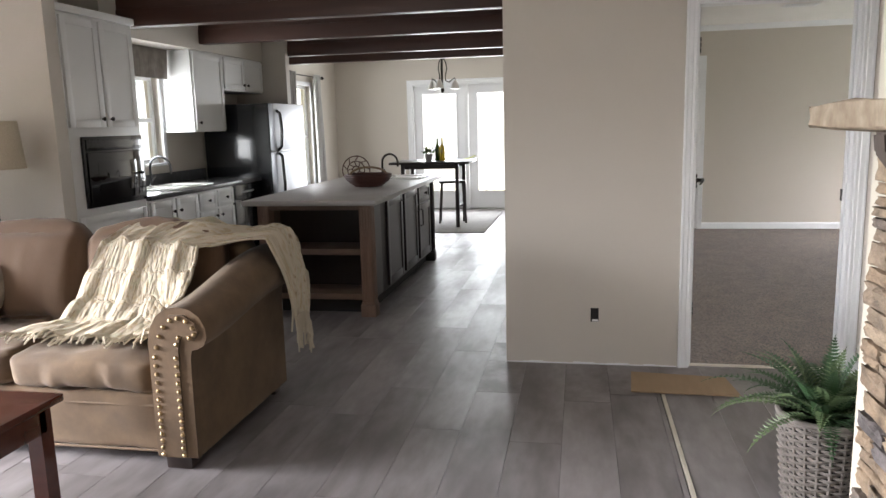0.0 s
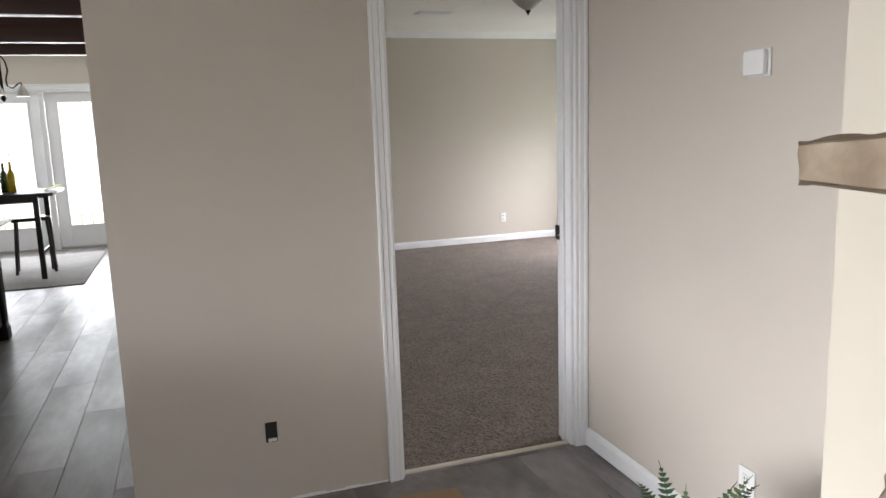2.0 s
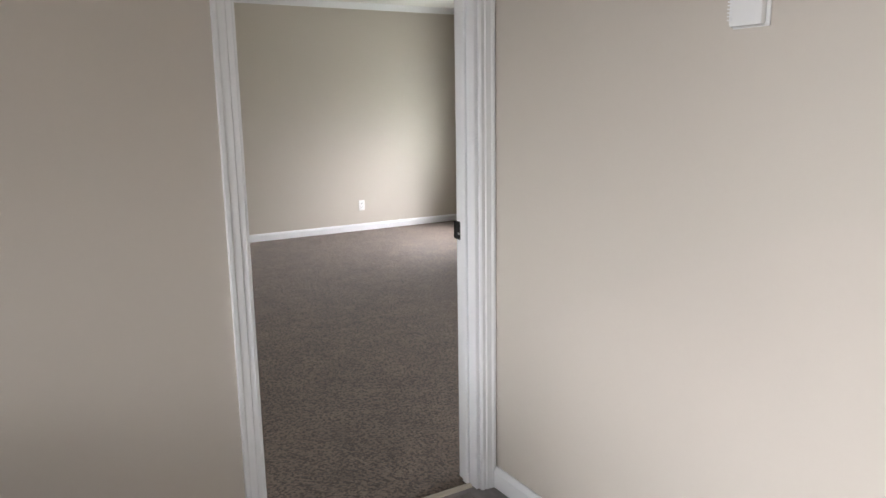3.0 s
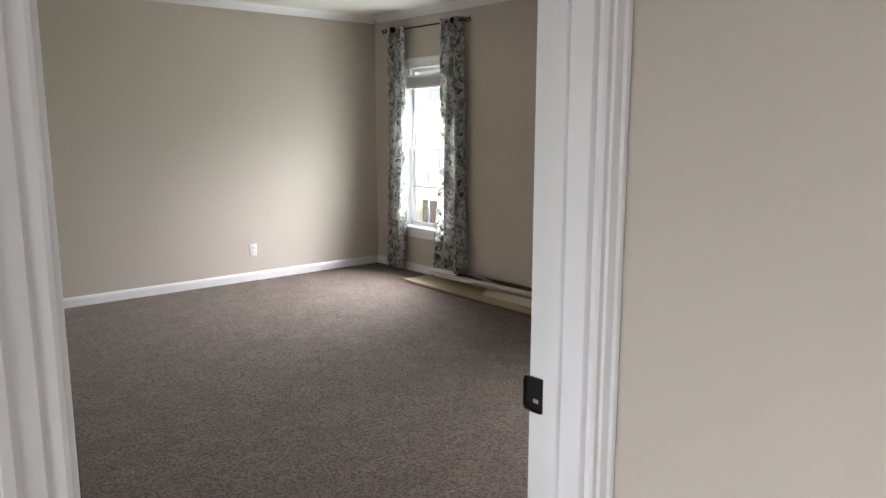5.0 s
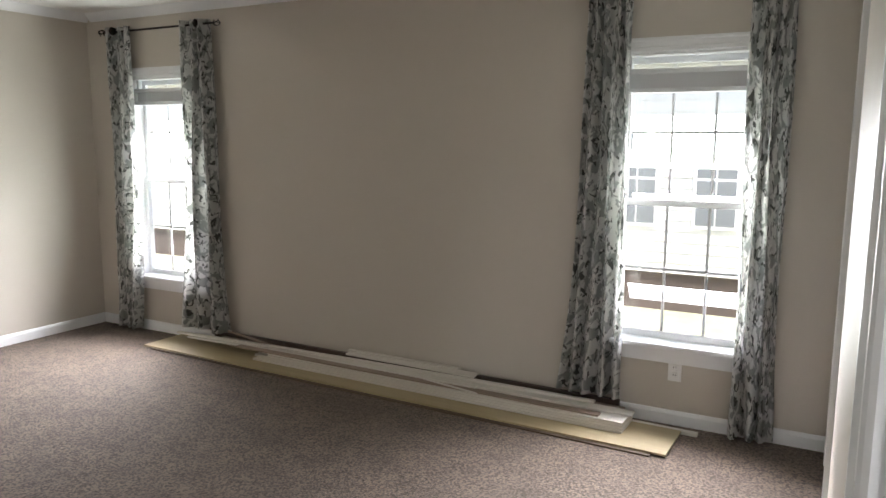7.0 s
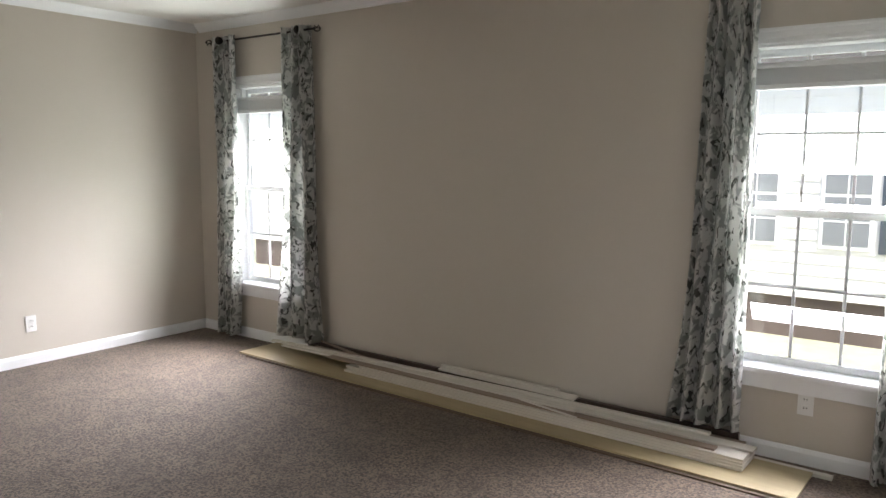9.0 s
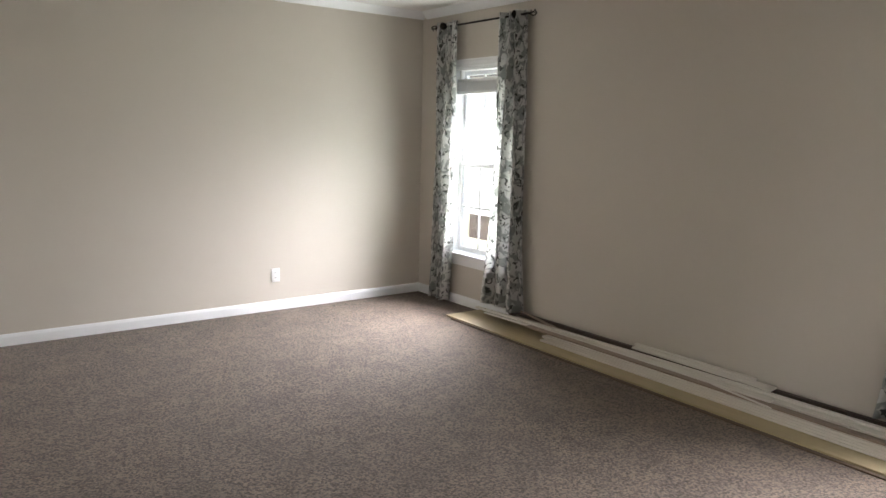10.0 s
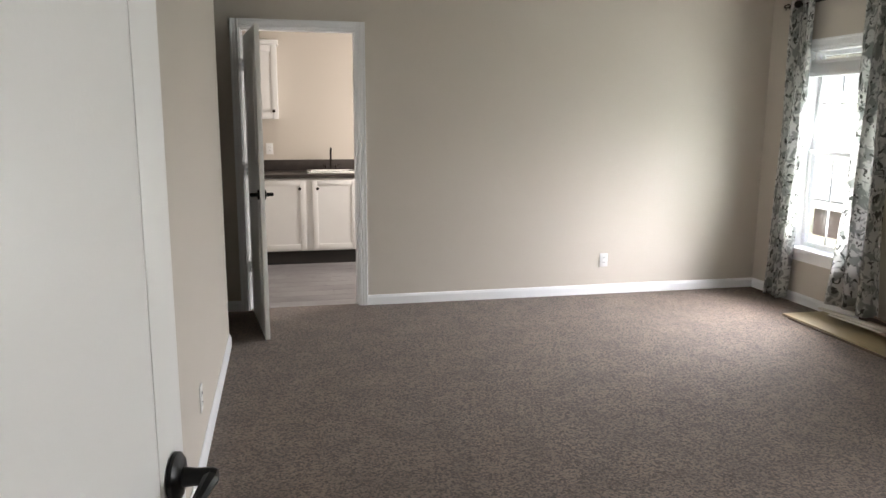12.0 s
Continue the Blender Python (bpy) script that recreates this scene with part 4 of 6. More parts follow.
UF = -5.26
for _nm, _y0, _y1, _z0, _dl in (("upper_cabinet", 2.545, 3.20, 1.415, "white upper cabinet with panelled door"), ("upper_cabinet", 3.202, 4.215, 1.845, "low white upper cabinet above the refrigerator")):
    u = thing(_nm, pose(0, 0, 0), _dl, "cabinet", "kitchen upper cabinets")
    box_part("body", u, M_CAB, KIT_W + 0.001, UF, _y0, _y1, _z0, 2.213, 0.003)
    if _z0 < 1.5:
        shaker_front("door", u, _y0 + 0.02, _y1 - 0.02, _z0 + 0.02, 2.19, UF, "+x", M_CAB, (_y0 + 0.07, _z0 + 0.09))
    else:
        _m = (_y0 + _y1) / 2
        shaker_front("door", u, _y0 + 0.02, _m - 0.008, _z0 + 0.02, 2.19, UF, "+x", M_CAB, (_m - 0.05, _z0 + 0.07))
        shaker_front("door", u, _m + 0.008, _y1 - 0.02, _z0 + 0.02, 2.19, UF, "+x", M_CAB, (_m + 0.05, _z0 + 0.07))

fr = thing("refrigerator", pose(0, 0, 0), "black-sided refrigerator with bright front and long handles", "refrigerator")
box_part("body", fr, M_APPL, KIT_W + 0.02, -4.82, 3.315, 4.21, 0.02, 1.70, 0.01)
box_part("freezer_door", fr, M_STEELF, -4.815, -4.755, 3.315, 4.21, 1.19, 1.70, 0.012, "bright reflective door")
box_part("fridge_door", fr, M_STEELF, -4.815, -4.755, 3.315, 4.21, 0.08, 1.175, 0.012, "bright reflective door")
for _za, _zb in ((1.20, 1.62), (0.50, 1.165)):
    bm = bmesh.new()
    bm_tube(bm, [(-4.755, 3.39, _za), (-4.715, 3.39, _za + 0.03), (-4.70, 3.39, (_za + _zb) / 2), (-4.715, 3.39, _zb - 0.03), (-4.755, 3.39, _zb)], 0.017, 10)
    part("handle", bm, M_APPL, fr, "black curved handle", True)
box_part("foot_grille", fr, M_GAP, -4.83, -4.80, 3.33, 4.20, 0.0, 0.07, 0)


def casement(name, y0, y1, z0, z1, label):
    """Fixed white window in the kitchen's west wall."""
    root = thing(name, pose(0, 0, 0), label, "window")
    root["kind"] = "structure"
    for s, e in ((y0, -1), (y1, 1)):
        box_part("side_casing", root, M_TRIM, KIT_W + 0.0005, KIT_W + 0.018, min(s, s + e * 0.06), max(s, s + e * 0.06), z0 - 0.02, z1 + 0.06, 0.003)
    box_part("head_casing", root, M_TRIM, KIT_W + 0.0005, KIT_W + 0.018, y0, y1, z1, z1 + 0.06, 0.003)
    box_part("window_sill", root, M_TRIM, KIT_W - 0.14, KIT_W + 0.05, y0, y1, z0 - 0.022, z0 + 0.002, 0.004)
    bm = bmesh.new()
    f = 0.04
    x = KIT_W - 0.09
    bm_box(bm, x, x + 0.03, y0, y0 + f, z0, z1)
    bm_box(bm, x, x + 0.03, y1 - f, y1, z0, z1)
    bm_box(bm, x, x + 0.03, y0 + f, y1 - f, z0, z0 + f)
    bm_box(bm, x, x + 0.03, y0 + f, y1 - f, z1 - f, z1)
    bm_box(bm, x + 0.002, x + 0.028, y0 + f, y1 - f, (z0 + z1) / 2 - 0.02, (z0 + z1) / 2 + 0.02)
    part("window_frame", bm, M_TRIM, root)
    bm = bmesh.new()
    bm_box(bm, x + 0.012, x + 0.016, y0 + f - 0.003, y1 - f + 0.003, z0 + f - 0.003, z1 - f + 0.003)
    part("pane", bm, M_GLASS, root, "clear glass").visible_shadow = False


casement("window_3", 1.55, 2.50, 1.12, 1.96, "white kitchen window above the sink")
casement("window_4", 5.90, 6.72, 0.55, 2.05, "tall white dining window between curtains")
M_VAL = material("taupe_valance", (0.20, 0.175, 0.155), 0.9, blotch=0.5, blotch_scale=14, second=(0.32, 0.29, 0.26))
bm = bmesh.new()
_n = 40
for _i in range(_n):
    _a, _b = 1.46 + 1.06 * _i / _n, 1.46 + 1.06 * (_i + 1) / _n
    _da, _db = 0.012 * math.sin(_i * 0.9), 0.012 * math.sin((_i + 1) * 0.9)
    q = [bm.verts.new(p) for p in ((KIT_W + 0.11 + _da, _a, 1.93), (KIT_W + 0.11 + _db, _b, 1.93), (KIT_W + 0.115, _b, 2.20), (KIT_W + 0.115, _a, 2.20))]
    bm.faces.new(q)
bmesh.ops.remove_doubles(bm, verts=bm.verts, dist=0.0005)
bm_box(bm, KIT_W + 0.001, KIT_W + 0.118, 1.455, 2.525, 2.195, 2.212)
val = part("window_valance", bm, M_VAL, None)
val.modifiers.new("thick", "SOLIDIFY").thickness = 0.004
tagged(val, "taupe patterned fabric valance over the sink window", "valance")
_lab = "pale grey curtain beside the dining window"
curtain_panel("curtain", KIT_W + 0.10, 5.88, 5.60, 5.90, 5.58, 2.22, 0.10, 3, 21, M_SHEER, _lab, into=1)
curtain_panel("curtain", KIT_W + 0.10, 6.66, 6.94, 6.62, 6.98, 2.22, 0.10, 3, 22, M_SHEER, _lab, into=1)
rod2 = thing("curtain_rod", pose(KIT_W + 0.10, 6.28, 2.185), "dark curtain rod above the dining window", "curtain rod")
bm = bmesh.new()
bm_tube(bm, [(0, -0.74, 0), (0, 0.74, 0)], 0.009, 8)
part("rod", bm, M_ROD, rod2)
for _s in (-1, 1):
    bm = bmesh.new()
    bm_tube(bm, [(0, _s * 0.60, 0), (-0.098, _s * 0.60, 0)], 0.007, 6)
    part("bracket", bm, M_ROD, rod2)
    bm = bmesh.new()
    bm_lathe(bm, [(0.004, -0.03), (0.022, -0.015), (0.028, 0), (0.022, 0.015), (0.004, 0.03)], center=(0, _s * 0.76, 0), sides=12)
    part("finial", bm, M_ROD, rod2, "", True)

# island
M_OAK = material("brown_oak_post", (0.21, 0.125, 0.085), 0.5, grain=0.5, grain_scale=30, blotch=0.3, stretch=(1, 1, 0.08))
M_ESPR = material("espresso_wood", (0.026, 0.019, 0.017), 0.38, grain=0.4, grain_scale=30, blotch=0.3, stretch=(1, 1, 0.1))
M_SHELF = material("weathered_brown_shelf", (0.15, 0.095, 0.068), 0.5, grain=0.5, grain_scale=24, blotch=0.35, stretch=(0.12, 1, 1))
isl = thing("kitchen_island", pose(0, 0, 0), "dark wood kitchen island with open end shelves and fluted posts", "kitchen island")
IX0, IX1, IY0, IY1 = -3.93, -3.02, 0.93, 3.36
box_part("cabinet_box", isl, M_ESPR, IX0 + 0.05, IX1 - 0.03, IY0 + 0.36, IY1 - 0.04, 0.11, 0.865, 0.003)
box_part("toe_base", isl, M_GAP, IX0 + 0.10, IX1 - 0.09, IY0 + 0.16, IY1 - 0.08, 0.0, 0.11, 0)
for _z in (0.13, 0.475):
    box_part("shelf", isl, M_SHELF, IX0 + 0.05, IX1 - 0.05, IY0 + 0.02, IY0 + 0.36, _z, _z + 0.045, 0.003)
box_part("shelf_back", isl, M_ESPR, IX0 + 0.05, IX1 - 0.05, IY0 + 0.34, IY0 + 0.358, 0.176, 0.82, 0)
box_part("shelf_side", isl, M_SHELF, IX0 + 0.03, IX0 + 0.05, IY0 + 0.05, IY0 + 0.36, 0.12, 0.865, 0)
box_part("shelf_side", isl, M_ESPR, IX1 - 0.05, IX1 - 0.03, IY0 + 0.12, IY0 + 0.36, 0.12, 0.865, 0)
box_part("apron", isl, M_SHELF, IX0 + 0.10, IX1 - 0.10, IY0 + 0.02, IY0 + 0.05, 0.815, 0.865, 0.002)
for _x, _y, _m in ((IX1 - 0.055, IY0 + 0.055, M_OAK), (IX0 + 0.055, IY0 + 0.055, M_OAK), (IX1 - 0.055, IY1 - 0.055, M_ESPR), (IX0 + 0.055, IY1 - 0.055, M_ESPR)):
    bm = bmesh.new()
    bm_box(bm, _x - 0.047, _x + 0.047, _y - 0.047, _y + 0.047, 0.10, 0.866, 0.004)
    bm_box(bm, _x - 0.058, _x + 0.058, _y - 0.058, _y + 0.058, 0.0, 0.095, 0.006)
    bm_box(bm, _x - 0.052, _x + 0.052, _y - 0.052, _y + 0.052, 0.095, 0.112, 0.004)
    post = part("post", bm, _m, isl, "fluted post with square foot", True)
    for _k in (-1.5, -0.5, 0.5, 1.5):
        box_part("flute", post, _m, _x + _k * 0.021 - 0.0065, _x + _k * 0.021 + 0.0065, _y - 0.052, _y - 0.046, 0.13, 0.83, 0.003)
        box_part("flute", post, _m, _x + 0.046, _x + 0.052, _y + _k * 0.021 - 0.0065, _y + _k * 0.021 + 0.0065, 0.13, 0.83, 0.003)
_w = 0.52
for _k in range(3):
    a, b = IY0 + 0.50 + _k * 0.60, IY0 + 0.50 + _k * 0.60 + _w
    if _k < 2:
        shaker_front("door", isl, a, b, 0.14, 0.84, IX1 - 0.03, "+x", M_ESPR, None, 0.06, (b - 0.045, 0.62, 0.79))
    else:
        shaker_front("drawer", isl, a, b, 0.68, 0.84, IX1 - 0.03, "+x", M_ESPR, ((a + b) / 2, 0.76), 0.04)
        shaker_front("door", isl, a, b, 0.14, 0.66, IX1 - 0.03, "+x", M_ESPR, None, 0.06, (a + 0.045, 0.46, 0.62))
bm = bmesh.new()
bm_box(bm, -3.97, -2.94, 0.77, 3.45, 0.867, 0.906, 0.009)
tagged(part("island_countertop", bm, M_LAMT, smooth=True), "grey stone-look laminate island top", "countertop")
isk = thing("island_sink", pose(-3.22, 2.95, 0.906), "pale drop-in prep sink in the island", "sink")
bm = bmesh.new()
for _a, _b, _c, _d in ((-0.19, 0.19, -0.20, -0.16), (-0.19, 0.19, 0.16, 0.20), (-0.19, -0.15, -0.16, 0.16), (0.15, 0.19, -0.16, 0.16)):
    bm_box(bm, _a, _b, _c, _d, 0.0, 0.016, 0.004)
part("rim", bm, M_SINK, isk, "", True)
box_part("bowl", isk, M_STEEL, -0.15, 0.15, -0.16, 0.16, 0.0005, 0.004, 0.001)
gooseneck(pose(-3.47, 2.95, 0.906, 0, 0, 0), "dark bronze gooseneck faucet on the island", 0.16, 0.24, M_ROD)

M_WICK = material("dark_red_wicker", (0.085, 0.032, 0.026), 0.5, grain=0.5, grain_scale=60, blotch=0.3, blotch_scale=10)
M_WICKT = material("tan_handle", (0.20, 0.13, 0.07), 0.5, blotch=0.3)
bk = thing("wicker_bowl", pose(-3.34, 1.98, 0.907), "dark reddish woven wicker bowl on the island", "basket")
for _k in range(7):
    _r = 0.105 + 0.075 * math.sin(_k / 6 * math.pi / 2)
    bm = bmesh.new()
    bm_tube(bm, [((_r + 0.003 * math.sin(9 * a)) * 1.12 * math.cos(a), (_r + 0.003 * math.sin(9 * a)) * math.sin(a), 0.008 + _k * 0.0155) for a in [2 * math.pi * q / 36 for q in range(37)]], 0.0095, 6)
    part("woven_ring", bm, M_WICK, bk, "", True)
bm = bmesh.new()
bm_lathe(bm, [(0.02, 0.0), (0.11, 0.001), (0.112, 0.012), (0.02, 0.012)], sides=24)
part("bottom", bm, M_WICK, bk, "", True)
bm = bmesh.new()
bm_tube(bm, [(-0.17 * math.cos(a), 0.02, 0.09 + 0.075 * math.sin(a)) for a in [math.pi * q / 14 for q in range(15)]], 0.009, 8)
part("handle", bm, M_WICKT, bk, "tan looped handle", True)
orn = thing("openwork_plate", pose(-3.50, 2.16, 0.909, 0, 0, 28), "red-brown openwork plate standing on edge", "ornament")
for _k, _rr in enumerate((0.125, 0.078, 0.032)):
    bm = bmesh.new()
    bm_tube(bm, [(_rr * math.cos(a), 0.02 * (1 - _rr / 0.13), 0.131 + _rr * math.sin(a)) for a in [2 * math.pi * q / 30 for q in range(31)]], 0.0055, 6)
    part("ring", bm, M_WICK, orn, "", True)
for _k in range(9):
    a = 2 * math.pi * _k / 9
    bm = bmesh.new()
    bm_tube(bm, [(0.03 * math.cos(a), 0.015, 0.131 + 0.03 * math.sin(a)), (0.075 * math.cos(a + 0.35), 0.009, 0.131 + 0.075 * math.sin(a + 0.35)), (0.122 * math.cos(a), 0.001, 0.131 + 0.122 * math.sin(a))], 0.005, 6)
    part("spoke", bm, M_WICK, orn, "", True)

# dining end
tb = thing("pub_table", pose(-3.55, 6.05, 0), "dark counter-height table with slim legs", "table")
box_part("tabletop", tb, M_ESPR, -0.56, 0.56, -0.40, 0.40, 0.885, 0.92, 0.006)
box_part("apron", tb, M_ESPR, -0.40, 0.40, -0.33, -0.30, 0.82, 0.885, 0.002)
box_part("apron", tb, M_ESPR, -0.40, 0.40, 0.30, 0.33, 0.82, 0.885, 0.002)
for _x in (-0.38, 0.38):
    for _y in (-0.31, 0.31):
        box_part("leg", tb, M_ESPR, _x - 0.025, _x + 0.025, _y - 0.025, _y + 0.025, 0.01, 0.886, 0.003)
    box_part("stretcher", tb, M_ESPR, _x - 0.012, _x + 0.012, -0.29, 0.29, 0.27, 0.30, 0.002)


def stool(m):
    s = thing("bar_stool", m, "dark wooden backless stool tucked at the table", "stool", "stools at the pub table")
    box_part("seat", s, M_ESPR, -0.19, 0.19, -0.15, 0.15, 0.585, 0.625, 0.01)
    for x in (-1, 1):
        for y in (-1, 1):
            bm = bmesh.new()
            bm_tube(bm, [(x * 0.15, y * 0.11, 0.586), (x * 0.19, y * 0.14, 0.01)], 0.016, 8)
            part("leg", bm, M_ESPR, s, "", True)
        box_part("rung", s, M_ESPR, x * 0.176 - 0.008, x * 0.176 + 0.008, -0.12, 0.12, 0.2, 0.222, 0.002)


stool(pose(-3.33, 6.28, 0, 0, 0, 8))
stool(pose(-3.85, 5.72, 0, 0, 0, -6))
M_PLANT = material("leaf_green", (0.065, 0.11, 0.03), 0.5, blotch=0.4, blotch_scale=20)
M_POT = material("pale_pot", (0.55, 0.53, 0.50), 0.4, blotch=0.2)
M_BYEL = material("yellow_bottle", (0.55, 0.40, 0.02), 0.12, coat=0.4)
M_BGRN = material("dark_green_bottle", (0.03, 0.06, 0.015), 0.1, coat=0.5)
for _nm, _x, _y, _m, _h, _l in (("wine_bottle", -3.42, 6.02, M_BYEL, 0.32, "bright yellow bottle standing on the table"), ("wine_bottle", -3.50, 6.08, M_BGRN, 0.31, "dark green bottle standing on the table")):
    bm = bmesh.new()
    bm_lathe(bm, [(0.034, 0.0), (0.037, 0.006), (0.037, _h * 0.56), (0.030, _h * 0.66), (0.014, _h * 0.74), (0.013, _h * 0.95), (0.015, _h * 0.96), (0.015, _h)], sides=20)
    ob = part(_nm, bm, _m, None, smooth=True)
    ob.matrix_world = pose(_x, _y, 0.921)
    tagged(ob, _l, "bottle", "bottles on the table")
pl = thing("potted_plant", pose(-3.62, 6.03, 0.921), "small leafy plant in a pale pot on the table", "plant")
bm = bmesh.new()
bm_lathe(bm, [(0.045, 0), (0.06, 0.09), (0.064, 0.095), (0.055, 0.095)], sides=18)
part("pot", bm, M_POT, pl, "", True)
_rng = random.Random(9)
bm = bmesh.new()
for _k in range(70):
    a, e = _rng.uniform(0, 6.28), _rng.uniform(0.1, 1.3)
    d = Vector((math.cos(a) * math.cos(e), math.sin(a) * math.cos(e), math.sin(e)))
    p = Vector((0, 0, 0.10)) + d * _rng.uniform(0.03, 0.11)
    s = d.orthogonal().normalized() * 0.014
    q = [bm.verts.new(v) for v in (p - d * 0.02, p + s, p + d * 0.03, p - s)]
    bm.faces.new(q)
tagged(part("leaves", bm, M_PLANT, pl), kind="stuff")
M_LIME = material("lime_paper", (0.55, 0.60, 0.16), 0.6, blotch=0.1)
bm = bmesh.new()
bm_box(bm, -0.09, 0.09, -0.12, 0.12, 0, 0.004, 0, pose(0, 0, 0, 0, -18, 14))
ob = part("paper_sheet", bm, M_LIME)
ob.matrix_world = pose(-3.035, 6.0, 0.95)
tagged(ob, "lime green sheet at the table's edge", "paper")
M_RUG = material("pale_grey_rug", (0.42, 0.41, 0.40), 0.95, grain=0.4, grain_scale=40, blotch=0.3, blotch_scale=2, bump=0.5, bump_scale=150)
bm = bmesh.new()
bm_box(bm, -4.3, -2.74, 5.27, 7.45, 0.002, 0.012, 0.004)
tagged(part("area_rug", bm, M_RUG, smooth=True), "pale grey flat-woven rug under the table", "rug")

M_GLOBE = material("white_glass_shade", (0.75, 0.73, 0.68), 0.3, blotch=0.15, blotch_scale=20)
ch = thing("chandelier", pose(-3.39, 6.0, 0), "dark bronze chandelier with three pale glass shades", "chandelier")
bm = bmesh.new()
bm_lathe(bm, [(0.02, 2.475), (0.05, 2.49), (0.06, 2.52), (0.06, CEIL - 0.001)], sides=18)
part("canopy", bm, M_ROD, ch, "", True)
bm = bmesh.new()
bm_tube(bm, [(0, 0, 2.48), (0, 0, 2.36)], 0.008, 8)
bm_lathe(bm, [(0.01, 1.86), (0.028, 1.89), (0.012, 1.93), (0.012, 2.30), (0.03, 2.33), (0.012, 2.37)], sides=12)
part("stem", bm, M_ROD, ch, "", True)
for _k in range(3):
    a = 0.5 + 2 * math.pi * _k / 3
    c, s = math.cos(a), math.sin(a)
    bm = bmesh.new()
    bm_tube(bm, [(r * c, r * s, z) for r, z in ((0.012, 2.34), (0.055, 2.27), (0.070, 2.18), (0.045, 2.09), (0.05, 2.02), (0.10, 2.00), (0.15, 2.04), (0.185, 2.06), (0.19, 2.03))], 0.008, 8)
    arm = part("arm", bm, M_ROD, ch, "curved bronze arm", True)
    bm = bmesh.new()
    bm_lathe(bm, [(0.02, 2.03), (0.024, 2.01), (0.04, 1.985), (0.050, 1.955), (0.058, 1.925), (0.062, 1.915)][::-1], center=(0.19 * c, 0.19 * s, 0), sides=18)
    part("shade", bm, M_GLOBE, arm, "pale glass shade", True)
vc = thing("ceiling_vent", pose(-2.9, 0.55, CEIL), "round white ceiling air vent", "vent")
bm = bmesh.new()
bm_lathe(bm, [(0.03, -0.03), (0.09, -0.025), (0.13, -0.012), (0.14, -0.001)], sides=24)
part("diffuser", bm, M_TRIM, vc, "", True)


def french_door(name, x0, x1):
    root = thing(name, pose(0, 0, 0), "white full-glass patio door with internal grille", "door")
    root["kind"] = "structure"
    y0, y1 = NORTH + 0.05, NORTH + 0.095
    g0, g1, z0, z1 = x0 + 0.14, x1 - 0.14, 0.305, 1.93
    bm = bmesh.new()
    for b in ((x0, g0, 0.03, 2.055), (g1, x1, 0.03, 2.055), (g0, g1, 0.03, z0), (g0, g1, z1, 2.055)):
        bm_box(bm, b[0], b[1], y0, y1, b[2], b[3], 0.002)
    part("door_frame", bm, M_TRIM, root)
    bm = bmesh.new()
    for b in ((g0 - 0.02, g0 + 0.008, z0 - 0.02, z1 + 0.02), (g1 - 0.008, g1 + 0.02, z0 - 0.02, z1 + 0.02), (g0, g1, z0 - 0.02, z0 + 0.008), (g0, g1, z1 - 0.008, z1 + 0.02)):
        bm_box(bm, b[0], b[1], y0 - 0.010, y0, b[2], b[3], 0.002)
    part("glazing_bead", bm, M_TRIM, root)
    bm = bmesh.new()
    bm_box(bm, g0, g1, y0 + 0.02, y0 + 0.024, z0, z1)
    part("pane", bm, M_GLASS, root, "clear glass").visible_shadow = False
    for k in (1, 2, 3):
        x = g0 + (g1 - g0) * k / 4
        box_part("muntin", root, M_TRIM, x - 0.004, x + 0.004, y0 + 0.026, y0 + 0.032, z0, z1, 0)
    for k in (1, 2, 3, 4):
        z = z0 + (z1 - z0) * k / 5
        box_part("muntin", root, M_TRIM, g0, g1, y0 + 0.0262, y0 + 0.0318, z - 0.004, z + 0.004, 0)
    return root


french_door("door_3", -4.25, -3.385)
fd = french_door("door_4", -3.325, -2.50)
for _z, _r in ((1.0, 0.03), (1.12, 0.026)):
    bm = bmesh.new()
    bm_lathe(bm, [(0.028, 0), (0.028, 0.01), (0.012, 0.014), (0.012, 0.035), (_r, 0.045), (_r, 0.06), (0.012, 0.066)], sides=16, m=Matrix.Translation((-2.565, NORTH + 0.05, _z)) @ Matrix.Rotation(radians(90), 4, "X"))
    part("door_handle", bm, M_STEEL, fd, "bright metal knob", True)
fj = thing("door_frame_patio", pose(0, 0, 0), "white patio door frame", "door frame")
fj["kind"] = "structure"
for a, b, z0, z1 in ((-4.275, -4.25, 0.0, 2.08), (-3.385, -3.325, 0.0, 2.055), (-2.50, -2.475, 0.0, 2.08), (-4.25, -2.50, 2.055, 2.08)):
    box_part("jamb_piece", fj, M_TRIM, a, b, NORTH - 0.001, NORTH + 0.13, z0, z1, 0.001)
box_part("door_sill", fj, M_STEEL, -4.275, -2.475, NORTH + 0.005, NORTH + 0.14, 0.0, 0.03, 0.003)
casing("trim_patio_door", "x", -4.275, -2.475, 2.08, NORTH, -1, width=1.25)

# ---- living room ----
M_SUEDE = material("tan_microsuede", (0.142, 0.086, 0.042), 0.85, grain=0.3, grain_scale=30, blotch=0.7, blotch_scale=6, second=(0.070, 0.041, 0.020), sheen=0.10, bump=0.25, bump_scale=180)
M_SUEDED = material("brown_pillow_suede", (0.105, 0.057, 0.028), 0.85, grain=0.2, grain_scale=40, blotch=0.35, blotch_scale=6, second=(0.08, 0.043, 0.021), sheen=0.12, bump=0.25, bump_scale=160)
M_CHERRY = material("cherry_wood", (0.085, 0.022, 0.014), 0.22, grain=0.4, grain_scale=22, blotch=0.3, stretch=(0.1, 1, 1), coat=0.25)
M_ESP = material("espresso_wood", (0.018, 0.010, 0.008), 0.35, grain=0.3, blotch=0.3)
M_NAIL = material("antique_nail", (0.34, 0.24, 0.13), 0.3, 0.9)


